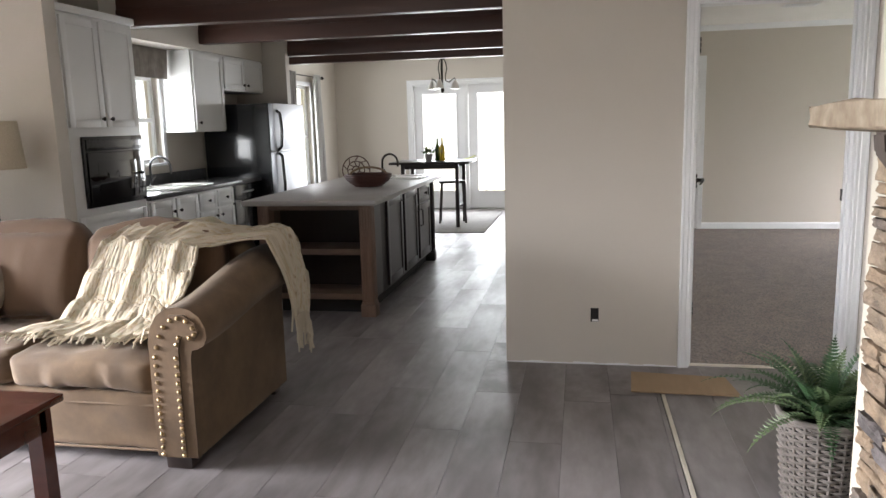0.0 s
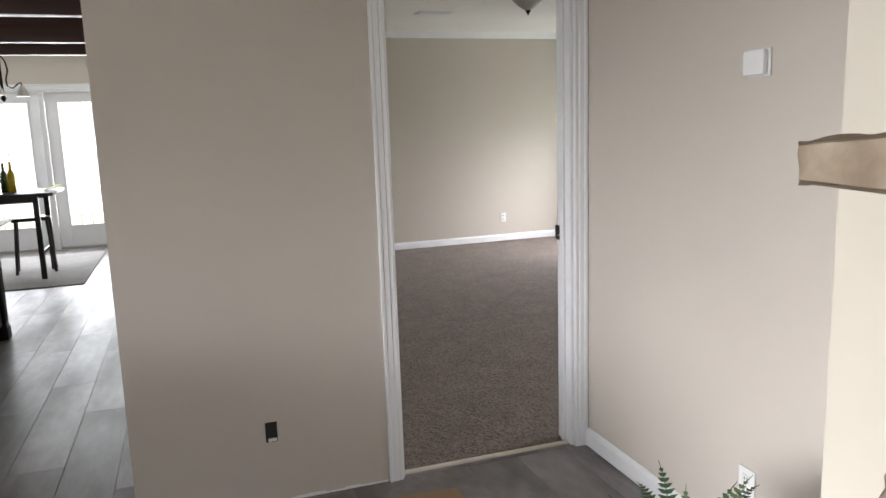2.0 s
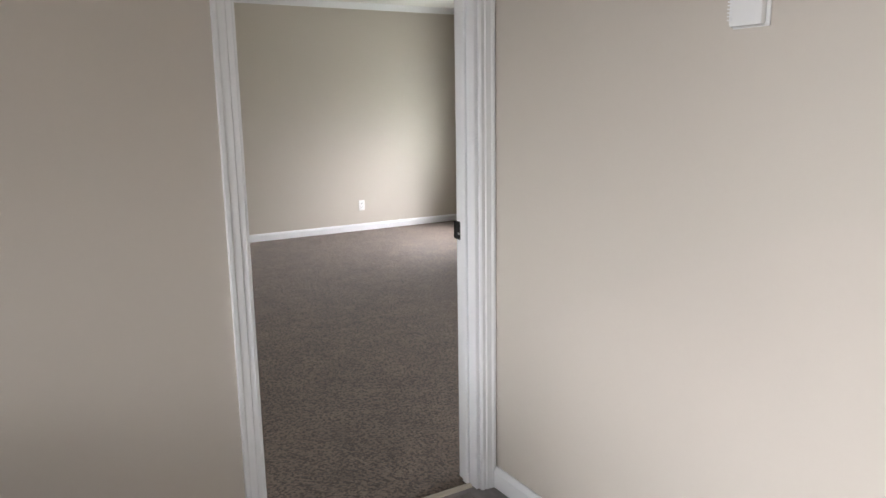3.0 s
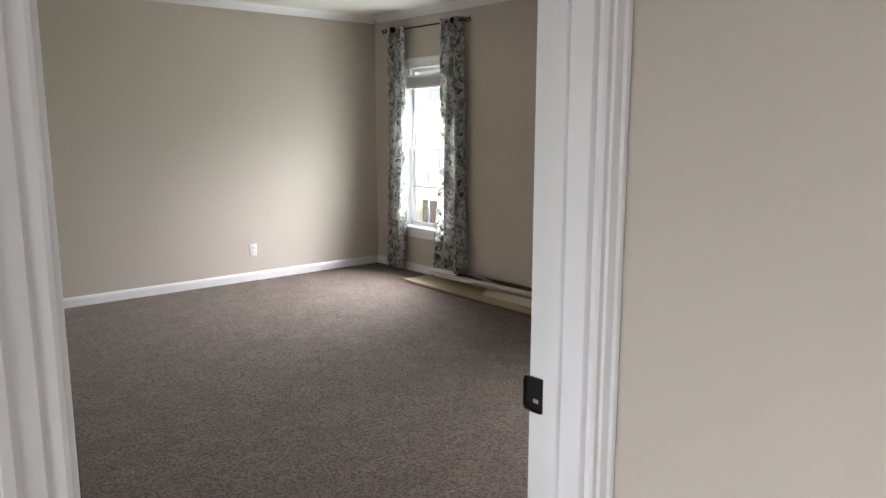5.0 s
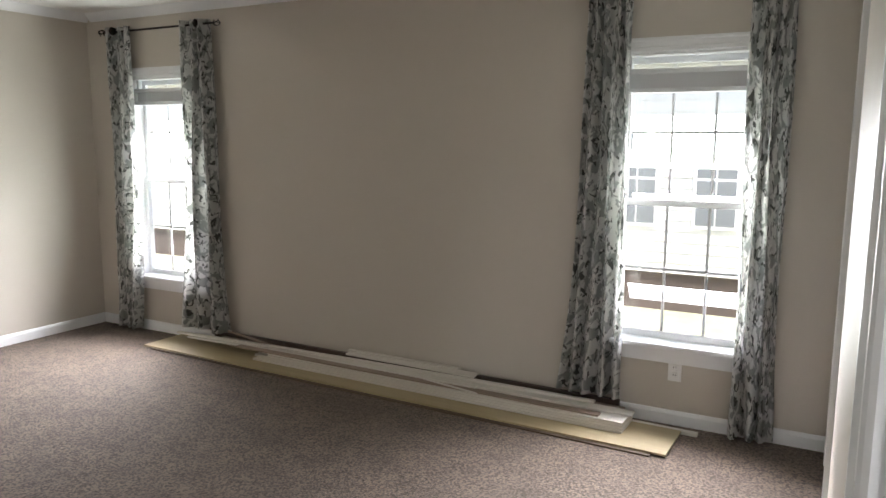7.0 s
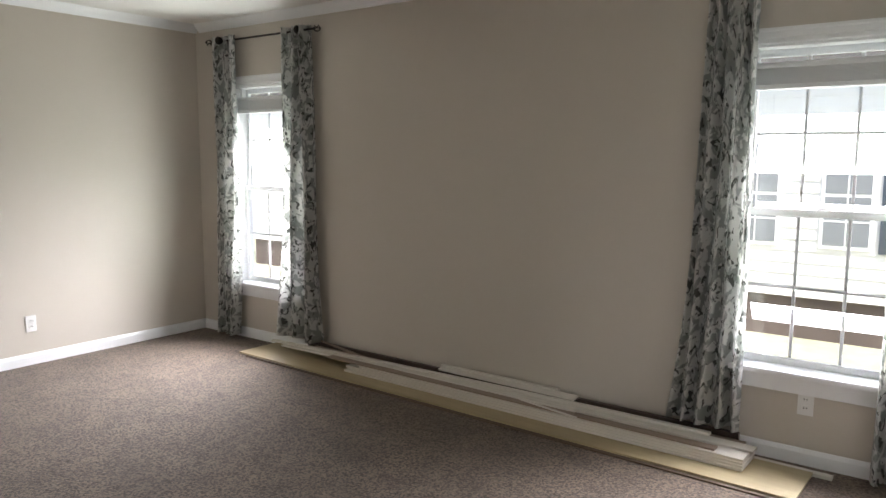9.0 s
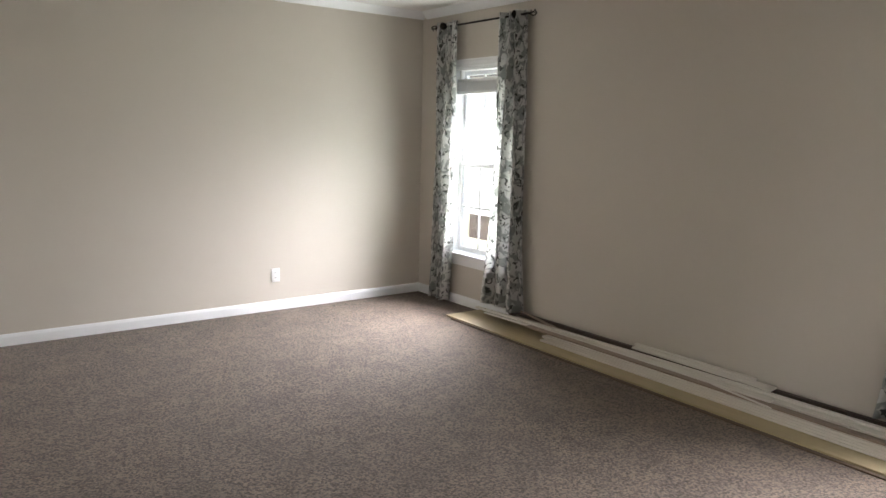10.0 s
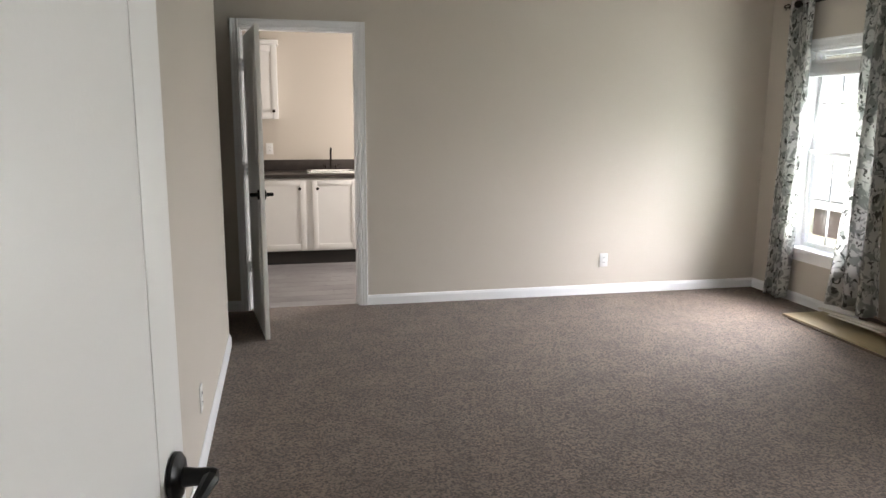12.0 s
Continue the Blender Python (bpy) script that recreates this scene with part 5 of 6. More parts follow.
def soft_box(bm, x0, x1, y0, y1, z0, z1, r, puff, seed, m=None):
    """A cushion: a rounded box whose faces bulge and wrinkle a little."""
    n = 22
    rng = random.Random(seed)
    o = Vector((rng.uniform(0, 50), rng.uniform(0, 50), rng.uniform(0, 50)))
    made = bmesh.ops.create_cube(bm, size=2.0)["verts"]
    edges = list({e for v in made for e in v.link_edges})
    bmesh.ops.subdivide_edges(bm, edges=edges, cuts=n, use_grid_fill=True)
    vs = bm.verts[:]
    h = Vector(((x1 - x0) / 2, (y1 - y0) / 2, (z1 - z0) / 2))
    c = Vector(((x0 + x1) / 2, (y0 + y1) / 2, (z0 + z1) / 2))
    for v in vs:
        p = Vector((v.co.x * h.x, v.co.y * h.y, v.co.z * h.z))
        inner = Vector([max(-(h[i] - r), min(h[i] - r, p[i])) for i in range(3)])
        d = p - inner
        if d.length > 1e-6:
            p = inner + d.normalized() * min(r, d.length)
        w = (1 - v.co.x ** 2), (1 - v.co.y ** 2), (1 - v.co.z ** 2)
        p.x += puff * v.co.x * w[1] * w[2] * 0.6
        p.y += puff * v.co.y * w[0] * w[2]
        p.z += puff * v.co.z * w[0] * w[1]
        p += Vector((1, 1, 1)) * 0.014 * (noise.noise(Vector(((p.x + o.x) * 16.0, (p.y + o.y) * 8.0, (p.z + o.z) * 4.0)))) + Vector((0.6, 1, 1)) * 0.016 * noise.noise((p + o) * 3.5)
        v.co = p + c
    if m is not None:
        bmesh.ops.transform(bm, matrix=m, verts=vs)


def cushion(name, parent, mat, b, r, puff, seed, label="", m=None):
    bm = bmesh.new()
    soft_box(bm, *b, r, puff, seed, m)
    return part(name, bm, mat, parent, label, True)


SX0, SX1, SF, SB = -5.43, -3.28, -1.58, -0.62
sofa = thing("sofa", pose(0, 0, 0), "tan microsuede sofa with rolled arms and nailhead trim", "sofa")
cushion("base", sofa, M_SUEDE, (SX0 + 0.02, SX1 - 0.005, SF + 0.035, SB, 0.052, 0.33), 0.02, 0.008, 1)
for _z in (0.058, 0.262):
    bm = bmesh.new()
    bm_tube(bm, [(SX0 + 0.03, SF + 0.031, _z), ((SX0 + SX1) / 2, SF + 0.028, _z + 0.003), (SX1 - 0.005, SF + 0.031, _z)], 0.006, 6)
    part("welt", bm, M_SUEDE, sofa, "sewn welt", True)
cushion("back_frame", sofa, M_SUEDE, (SX0 + 0.02, SX1 + 0.08, SB - 0.20, SB, 0.25, 0.86), 0.06, 0.02, 2)
_cw = (SX1 - SX0) / 3
for _k in range(3):
    a = SX0 + _k * _cw
    cushion("seat_cushion", sofa, M_SUEDE, (a + 0.006, a + _cw - 0.006, SF + 0.015, SB - 0.22, 0.325, 0.475), 0.030, 0.030, 10 + _k)
    cushion("back_cushion", sofa, M_SUEDED, (a + 0.01, a + _cw - 0.01, -0.11, 0.11, -0.24, 0.24), 0.08, 0.06, 20 + _k, "plump brown back cushion",
            pose(0, SB - 0.30, 0.70, -13, 0, 0))
ARM = [(0.0, 0.056), (0.0, 0.40), (0.002, 0.52), (0.018, 0.585), (0.05, 0.635), (0.095, 0.665), (0.145, 0.672), (0.195, 0.662), (0.240, 0.632), (0.266, 0.588), (0.270, 0.545),
       (0.255, 0.512), (0.226, 0.496), (0.200, 0.490), (0.190, 0.465), (0.187, 0.40), (0.185, 0.056)]


def plump(z):
    """The arms stand a little taller above the seat."""
    return z + 0.045 * max(0.0, min(1.0, (z - 0.30) / 0.2))


def rolled_arm(parent, x0, side):
    bm = bmesh.new()
    rings = []
    n = 14
    for i in range(n + 1):
        s = i / n
        y = SF - 0.02 + (SB - SF + 0.02) * s
        lift = 0.10 * (0.5 - 0.5 * math.cos(math.pi * min(1, s * 1.15)))
        ring = []
        for u, z in ARM:
            z = plump(z)
            zz = z + lift * max(0, (z - 0.10) / 0.57) ** 1.2
            wob = 0.006 * noise.noise(Vector((u * 8, y * 6, z * 8)))
            ring.append(bm.verts.new((x0 + side * (u + wob), y, zz + wob)))
        rings.append(ring)
    k = len(ARM)
    for a, b in zip(rings, rings[1:]):
        for j in range(k):
            bm.faces.new((a[j], a[(j + 1) % k], b[(j + 1) % k], b[j]))
    bm.faces.new(rings[0][::-1])
    bm.faces.new(rings[-1])
    arm = part("arm", bm, M_SUEDE, parent, "rolled arm with nailhead trim", True)
    # front scroll panel, slightly proud
    bm = bmesh.new()
    c = Vector((0.20, 0.582))
    inner = [(0.028, 0.062), (0.028, 0.44), (0.035, 0.53), (0.065, 0.60), (0.115, 0.637), (0.175, 0.640), (0.222, 0.610), (0.238, 0.565), (0.215, 0.532), (0.180, 0.535),
             (0.160, 0.555), (0.145, 0.50), (0.140, 0.40), (0.140, 0.062)]
    bm_prism(bm, [(x0 + side * u, plump(z)) for u, z in inner], SF - 0.030, SF - 0.018, "y")
    panel = part("scroll_panel", bm, M_SUEDE, arm, "", True)
    bm = bmesh.new()
    bm_lathe(bm, [(0.0105, 0), (0.0096, 0.004), (0.0056, 0.0075), (0.0015, 0.009)], sides=8, m=Matrix.Rotation(radians(90), 4, "X"))
    me = mesh_from("nailhead", bm, M_NAIL, True)
    spots = [(0.036, 0.075 + 0.030 * q) for q in range(14)] + [(0.131, 0.075 + 0.030 * q) for q in range(14)]
    spots += [(0.046, 0.50), (0.062, 0.548), (0.085, 0.588), (0.118, 0.617), (0.152, 0.627), (0.188, 0.615), (0.215, 0.588), (0.222, 0.560), (0.198, 0.545), (0.138, 0.515), (0.150, 0.545)]
    for u, z in spots:
        nb = new("nailhead", me)
        nb.parent = arm
        nb.location = (x0 + side * u, SF - 0.030, plump(z))
    box_part("foot", parent, M_ESP, x0 + side * 0.09 - 0.06, x0 + side * 0.09 + 0.06, SF - 0.01, SF + 0.08, 0.0, 0.062, 0.010, "dark wooden foot")
    box_part("foot", parent, M_ESP, x0 + side * 0.09 - 0.06, x0 + side * 0.09 + 0.06, SB - 0.09, SB - 0.01, 0.0, 0.062, 0.010, "dark wooden foot")


rolled_arm(sofa, SX1, 1)
rolled_arm(sofa, SX0, -1)

M_PATT = material("floral_pillow", (0.30, 0.25, 0.19), 0.85, blotch=0.8, blotch_scale=16, grain=0.4, grain_scale=50, second=(0.12, 0.085, 0.06))
bm = bmesh.new()
soft_box(bm, -0.22, 0.22, -0.07, 0.07, -0.2, 0.2, 0.06, 0.05, 44)
ob = part("throw_pillow", bm, M_PATT, None, smooth=True)
ob.matrix_world = pose(-4.62, -1.20, 0.655, -32, 14, 20)
tagged(ob, "patterned tan throw pillow leaning on the sofa", "pillow")


def knit_material():
    """Boucle yarn in columns: cream with tan and sage flecks."""
    mat = bpy.data.materials.new("cream_knit")
    mat.use_nodes = True
    nt = mat.node_tree
    n, link = nt.nodes, nt.links.new
    b = n["Principled BSDF"]
    b.inputs["Roughness"].default_value = 0.95
    co = n.new("ShaderNodeTexCoord")
    out = None
    for k, (sx, sy, lo, hi, colr) in enumerate(((34, 44, 0.50, 0.64, (0.40, 0.31, 0.19)), (16, 26, 0.54, 0.66, (0.44, 0.42, 0.31)), (46, 16, 0.62, 0.72, (0.22, 0.14, 0.08)))):
        mp = n.new("ShaderNodeMapping")
        mp.inputs["Scale"].default_value = (sx, sy, 1)
        mp.inputs["Location"].default_value = (k * 3.7, k * 1.9, 0)
        link(co.outputs["UV"], mp.inputs[0])
        t = n.new("ShaderNodeTexNoise")
        t.inputs["Scale"].default_value, t.inputs["Detail"].default_value = 1.0, 2
        link(mp.outputs[0], t.inputs["Vector"])
        r = n.new("ShaderNodeMapRange")
        r.inputs[1].default_value, r.inputs[2].default_value, r.inputs[4].default_value = lo, hi, 0.75
        link(t.outputs["Fac"], r.inputs[0])
        mx = n.new("ShaderNodeMix")
        mx.data_type = "RGBA"
        mx.inputs[6].default_value, mx.inputs[7].default_value = (0.50, 0.44, 0.345, 1), (*colr, 1)
        if out is not None:
            link(out, mx.inputs[6])
        link(r.outputs[0], mx.inputs[0])
        out = mx.outputs[2]
    link(out, b.inputs["Base Color"])
    mp = n.new("ShaderNodeMapping")
    mp.inputs["Scale"].default_value = (36, 30, 1)
    link(co.outputs["UV"], mp.inputs[0])
    vo = n.new("ShaderNodeTexVoronoi")
    vo.inputs["Scale"].default_value, vo.inputs["Randomness"].default_value = 1.0, 0.8
    link(mp.outputs[0], vo.inputs["Vector"])
    bp = n.new("ShaderNodeBump")
    bp.invert = True
    bp.inputs["Strength"].default_value, bp.inputs["Distance"].default_value = 0.8, 0.014
    link(vo.outputs["Distance"], bp.inputs["Height"])
    link(bp.outputs[0], b.inputs["Normal"])
    return mat


M_KNIT = knit_material()


def drape(u, v):
    """The throw: v runs from the seat up the back cushion and over the sofa's back; u runs from the middle of the sofa out over the arm."""
    left = -4.16 + 0.14 * min(1, v * 7) + 0.42 * v
    right = -3.30 + 0.46 * max(0.0, min(1.0, (v - 0.52) / 0.2))
    x = left + u * (right - left)
    along = [(-1.42, 0.515), (-1.27, 0.54), (-1.20, 0.62), (-1.15, 0.76), (-1.08, 0.89), (-0.93, 0.955), (-0.72, 0.945), (-0.585, 0.89), (-0.56, 0.78)]
    f = v * (len(along) - 1)
    i = min(int(f), len(along) - 2)
    w = f - i
    w = w * w * (3 - 2 * w)
    y = along[i][0] + (along[i + 1][0] - along[i][0]) * w
    z = along[i][1] + (along[i + 1][1] - along[i][1]) * w
    arm = max(0.0, min(1.0, (x + 3.40) / 0.16))
    s = max(0.0, min(1.0, (y - SF) / (SB - SF)))
    top = 0.735 + 0.115 * (0.5 - 0.5 * math.cos(math.pi * min(1, s * 1.15)))
    z = z * (1 - arm) + max(top, min(z, top + 0.06)) * arm
    over = x - (-3.02)
    if over > 0:
        z -= over * 2.6
        x = -3.02 + 0.055 * min(1, over * 12)
    p = Vector((x, y, z))
    fold = 0.022 * math.sin(15 * u + 4 * v) + 0.012 * math.sin(37 * u - 6 * v) + 0.03 * noise.noise(Vector((u * 5, v * 7, 2)))
    return p + Vector((0.2 * fold, -0.4 * fold, abs(fold) * 0.9))


bm = bmesh.new()
uvl = bm.loops.layers.uv.new("cloth")
_nu, _nv = 60, 70
_g = [[(bm.verts.new(drape(i / _nu, j / _nv)), (i / _nu, j / _nv)) for i in range(_nu + 1)] for j in range(_nv + 1)]
for _j in range(_nv):
    for _i in range(_nu):
        q = (_g[_j][_i], _g[_j][_i + 1], _g[_j + 1][_i + 1], _g[_j + 1][_i])
        f = bm.faces.new([p[0] for p in q])
        for lp, p in zip(f.loops, q):
            lp[uvl].uv = p[1]
throw = part("blanket_cloth", bm, M_KNIT, None, smooth=True)
throw.name = "throw_blanket"
throw.modifiers.new("thick", "SOLIDIFY").thickness = 0.012
tagged(throw, "cream chunky-knit fringed throw over the sofa arm", "blanket")
_rng = random.Random(5)
bm = bmesh.new()
for _k in range(46):
    a = drape(_k / 45, 0.0)
    d = Vector((_rng.uniform(-0.02, 0.02), -_rng.uniform(0.03, 0.08), -0.012))
    bm_tube(bm, [a, a + d * 0.5 + Vector((0, 0, 0.008)), a + d + Vector((_rng.uniform(-0.02, 0.02), 0, -0.004))], 0.006, 5, taper=[0.008, 0.006, 0.004])
for _k in range(40):
    a = drape(1.0, 0.70 + 0.30 * _k / 39)
    bm_tube(bm, [a, a + Vector((_rng.uniform(-0.005, 0.012), _rng.uniform(-0.012, 0.012), -0.08)), a + Vector((_rng.uniform(-0.01, 0.015), _rng.uniform(-0.02, 0.02), -_rng.uniform(0.13, 0.19)))], 0.006, 5, taper=[0.008, 0.006, 0.004])
tagged(part("fringe", bm, M_KNIT, throw, "cream yarn fringe", True), kind="stuff")

ct = thing("coffee_table", pose(-3.405, -1.965, 0), "glossy cherry-red wooden coffee table", "table")
box_part("tabletop", ct, M_CHERRY, -1.15, 0.0, -0.60, 0.0, 0.445, 0.475, 0.006)
box_part("apron", ct, M_CHERRY, -1.09, -0.06, -0.055, -0.035, 0.345, 0.445, 0.002)
box_part("apron", ct, M_CHERRY, -0.055, -0.035, -0.54, -0.06, 0.345, 0.445, 0.002)
box_part("apron", ct, M_CHERRY, -1.09, -0.06, -0.565, -0.545, 0.345, 0.445, 0.002)
for _x in (-0.065, -1.085):
    for _y in (-0.065, -0.535):
        bm = bmesh.new()
        bm_prism(bm, [(_x - 0.03, _y - 0.03), (_x + 0.03, _y - 0.03), (_x + 0.03, _y + 0.03), (_x - 0.03, _y + 0.03)], 0.0, 0.446, "z")
        part("leg", bm, M_CHERRY, ct)

M_SHADE = material("beige_lampshade", (0.50, 0.43, 0.32), 0.9, grain=0.2, grain_scale=90, blotch=0.1)
fl = thing("floor_lamp", pose(-5.06, -0.32, 0), "floor lamp with a beige drum shade behind the sofa", "floor lamp")
bm = bmesh.new()
bm_lathe(bm, [(0.145, 0.0), (0.145, 0.02), (0.05, 0.035), (0.014, 0.06), (0.011, 1.27)], sides=24)
part("stand", bm, M_ROD, fl, "", True)
bm = bmesh.new()
bm_lathe(bm, [(0.190, 1.225), (0.165, 1.515), (0.162, 1.515), (0.187, 1.225)], sides=36)
part("shade", bm, M_SHADE, fl, "beige fabric drum shade", True)

# cardboard and the floor joint
M_CARD = material("cardboard", (0.36, 0.25, 0.15), 0.8, grain=0.2, grain_scale=30, blotch=0.2, blotch_scale=4, stretch=(1, 0.2, 1))
bm = bmesh.new()
_o = [(-1.236, -0.456), (-0.684, -0.464), (-0.715, -0.18), (-1.215, -0.135)]
_v0 = [bm.verts.new((x, y, 0.0035)) for x, y in _o]
_v1 = [bm.verts.new((x, y, 0.0085)) for x, y in _o]
bm.faces.new(_v0[::-1])
bm.faces.new(_v1)
for _k in range(4):
    bm.faces.new((_v0[_k], _v0[(_k + 1) % 4], _v1[(_k + 1) % 4], _v1[_k]))
tagged(part("cardboard_sheet", bm, M_CARD), "flat piece of brown cardboard on the floor", "cardboard")
bm = bmesh.new()
bm_box(bm, -1.083, -1.064, -7.5, -0.46, -0.007, 0.003, 0.002)
structure("joint_strip", bm, M_CREAM, "pale strip in an open floor joint", "trim")

# ---- fireplace ----
FX, FY0, FY1 = -0.675, -4.30, -1.955
bm = bmesh.new()
bm_box(bm, FX, -0.001, FY0, FY1, 0.0, CEIL - 0.001, 0.004)
structure("wall_chimney_breast", bm, material("cream_wall_paint", (0.55, 0.51, 0.425), 0.55, blotch=0.08, blotch_scale=0.9, bump=0.1, bump_scale=260), "cream painted chimney breast", "wall")


def stone_paint(name):
    """Stacked ledgestone: tan, ochre and slate pieces, each with its own colour and streaks."""
    mat = bpy.data.materials.new(name)
    mat.use_nodes = True
    nt = mat.node_tree
    n, link = nt.nodes, nt.links.new
    info = n.new("ShaderNodeObjectInfo")
    ramp = n.new("ShaderNodeValToRGB")
    ramp.color_ramp.interpolation = "CONSTANT"
    cols = [(0.0, (0.27, 0.195, 0.13)), (0.20, (0.22, 0.16, 0.11)), (0.38, (0.30, 0.23, 0.16)), (0.52, (0.130, 0.112, 0.108)), (0.70, (0.17, 0.135, 0.11)), (0.84, (0.25, 0.19, 0.135))]
    for i, (p, c) in enumerate(cols):
        e = ramp.color_ramp.elements[i] if i < 2 else ramp.color_ramp.elements.new(p)
        e.position, e.color = p, (*c, 1)
    link(info.outputs["Random"], ramp.inputs[0])
    geo = n.new("ShaderNodeNewGeometry")
    mp = n.new("ShaderNodeMapping")
    mp.inputs["Scale"].default_value = (1, 0.8, 1.3)
    link(geo.outputs["Position"], mp.inputs[0])
    t = n.new("ShaderNodeTexNoise")
    t.inputs["Scale"].default_value, t.inputs["Detail"].default_value, t.inputs["Roughness"].default_value = 13, 7, 0.65
    link(mp.outputs[0], t.inputs["Vector"])
    r = n.new("ShaderNodeMapRange")
    r.inputs[1].default_value, r.inputs[2].default_value, r.inputs[3].default_value, r.inputs[4].default_value = 0.3, 0.72, 0.35, 1.35
    link(t.outputs["Fac"], r.inputs[0])
    hs = n.new("ShaderNodeHueSaturation")
    link(r.outputs[0], hs.inputs["Value"])
    link(ramp.outputs[0], hs.inputs["Color"])
    b = n["Principled BSDF"]
    b.inputs["Roughness"].default_value = 0.85
    link(hs.outputs[0], b.inputs["Base Color"])
    bp = n.new("ShaderNodeBump")
    bp.inputs["Strength"].default_value, bp.inputs["Distance"].default_value = 1.0, 0.014
    t2 = n.new("ShaderNodeTexNoise")
    t2.inputs["Scale"].default_value, t2.inputs["Detail"].default_value = 45, 6
    link(mp.outputs[0], t2.inputs["Vector"])
    link(t2.outputs["Fac"], bp.inputs["Height"])
    link(bp.outputs[0], b.inputs["Normal"])
    return mat


M_STONE = stone_paint("ledgestone")
M_SLATE = material("grey_brown_cast_stone", (0.090, 0.070, 0.057), 0.8, grain=0.5, grain_scale=25, blotch=0.5, blotch_scale=7, bump=0.5, bump_scale=50)
M_MANTEL = material("tan_cast_stone", (0.36, 0.295, 0.215), 0.75, grain=0.6, grain_scale=26, blotch=0.75, blotch_scale=9, bump=1.0, bump_scale=32, second=(0.155, 0.11, 0.07))
# one dull black for the firebox, the planter liner and the backing between stones
M_DULL_BLACK = material("dull_black", (0.012, 0.011, 0.010), 0.7, blotch=0.3)
fire = thing("fireplace", pose(0, 0, 0), "stacked ledgestone fireplace with rough tan mantel", "fireplace")
# black sheet behind the stones puts the shade of their gaps into colour
box_part("mortar_back", fire, M_DULL_BLACK, FX - 0.014, FX - 0.001, -4.14, -2.15, 0.0, 1.385, 0)


def rough_slab(name, parent, mat, x0, x1, y0, y1, z0, z1, amount, seed, label="", cuts=6):
    bm = bmesh.new()
    made = bmesh.ops.create_cube(bm, size=1.0)["verts"]
    bmesh.ops.subdivide_edges(bm, edges=bm.edges[:], cuts=cuts, use_grid_fill=True)
    rng = Vector((seed * 3.1, seed * 1.7, seed * 0.9))
    for v in bm.verts:
        p = Vector((x0 + (v.co.x + 0.5) * (x1 - x0), y0 + (v.co.y + 0.5) * (y1 - y0), z0 + (v.co.z + 0.5) * (z1 - z0)))
        edge = sum(abs(c) > 0.499 for c in v.co)
        k = noise.noise_vector((p + rng) * 9.0) * amount + noise.noise_vector((p + rng) * 30.0) * amount * 0.35
        p = p + k - (Vector(v.co).normalized() * amount * 0.8 if edge > 1 else Vector())
        v.co = p
    return part(name, bm, mat, parent, label, True)


rough_slab("mantel", fire, M_MANTEL, FX - 0.222, FX - 0.001, -4.18, -2.09, 1.388, 1.460, 0.016, 2, "rough tan stone mantel", 14)


def corbel(y):
    """A curved bracket under the mantel with an upright below it."""
    prof = [(0.0, 1.386), (0.185, 1.386), (0.180, 1.34), (0.150, 1.30), (0.118, 1.275), (0.095, 1.24), (0.088, 1.20), (0.092, 1.16), (0.085, 1.12), (0.06, 1.095), (0.0, 1.09)]
    bm = bmesh.new()
    bm_prism(bm, [(FX - u, z) for u, z in prof], y - 0.036, y + 0.036, "y")
    bmesh.ops.bevel(bm, geom=bm.edges[:], offset=0.006, segments=2, affect="EDGES")
    part("corbel", bm, M_SLATE, fire, "curved grey-brown bracket", True)
    rough_slab("upright_stone", fire, M_SLATE, FX - 0.085, FX - 0.014, y - 0.05, y + 0.045, 0.62, 1.06, 0.008, 7 + y, "long upright grey stone", 5)


corbel(-2.495)
corbel(-3.78)
box_part("firebox", fire, M_DULL_BLACK, FX - 0.045, FX - 0.012, -3.72, -2.56, 0.05, 0.98, 0.004, "black firebox surround")
box_part("firebox_glass", fire, M_APPG, FX - 0.052, FX - 0.046, -3.62, -2.67, 0.12, 0.88, 0.004, "dark glass front")
for _k in range(7):
    box_part("louvre", fire, M_BLACK, FX - 0.056, FX - 0.047, -3.62, -2.67, 0.895 + _k * 0.011, 0.901 + _k * 0.011, 0)

# ---- fern ----
M_FERN = material("fern_green", (0.030, 0.074, 0.025), 0.5, blotch=0.5, blotch_scale=12, second=(0.055, 0.095, 0.05))
M_FERNL = material("fern_pale_green", (0.13, 0.19, 0.085), 0.5, blotch=0.5, blotch_scale=12, second=(0.06, 0.10, 0.05))
M_WEAVE = material("grey_wicker", (0.20, 0.175, 0.155), 0.7, grain=0.5, grain_scale=60, blotch=0.4, blotch_scale=14, second=(0.08, 0.068, 0.06))
PLX, PLY = -0.62, -1.53
bkt = thing("wicker_planter", pose(PLX, PLY, 0), "tall grey woven wicker planter basket", "planter")
bm = bmesh.new()
bm_lathe(bm, [(0.125, 0.004), (0.155, 0.33), (0.145, 0.33), (0.115, 0.02)], sides=24)
part("liner", bm, M_DULL_BLACK, bkt)
_st = 22
for _k in range(_st):
    a = 2 * math.pi * _k / _st
    bm = bmesh.new()
    bm_tube(bm, [((0.128 + 0.03 * z / 0.34) * math.cos(a), (0.128 + 0.03 * z / 0.34) * math.sin(a), z) for z in (0.004, 0.12, 0.24, 0.345)], 0.006, 5)
    part("stake", bm, M_WEAVE, bkt)
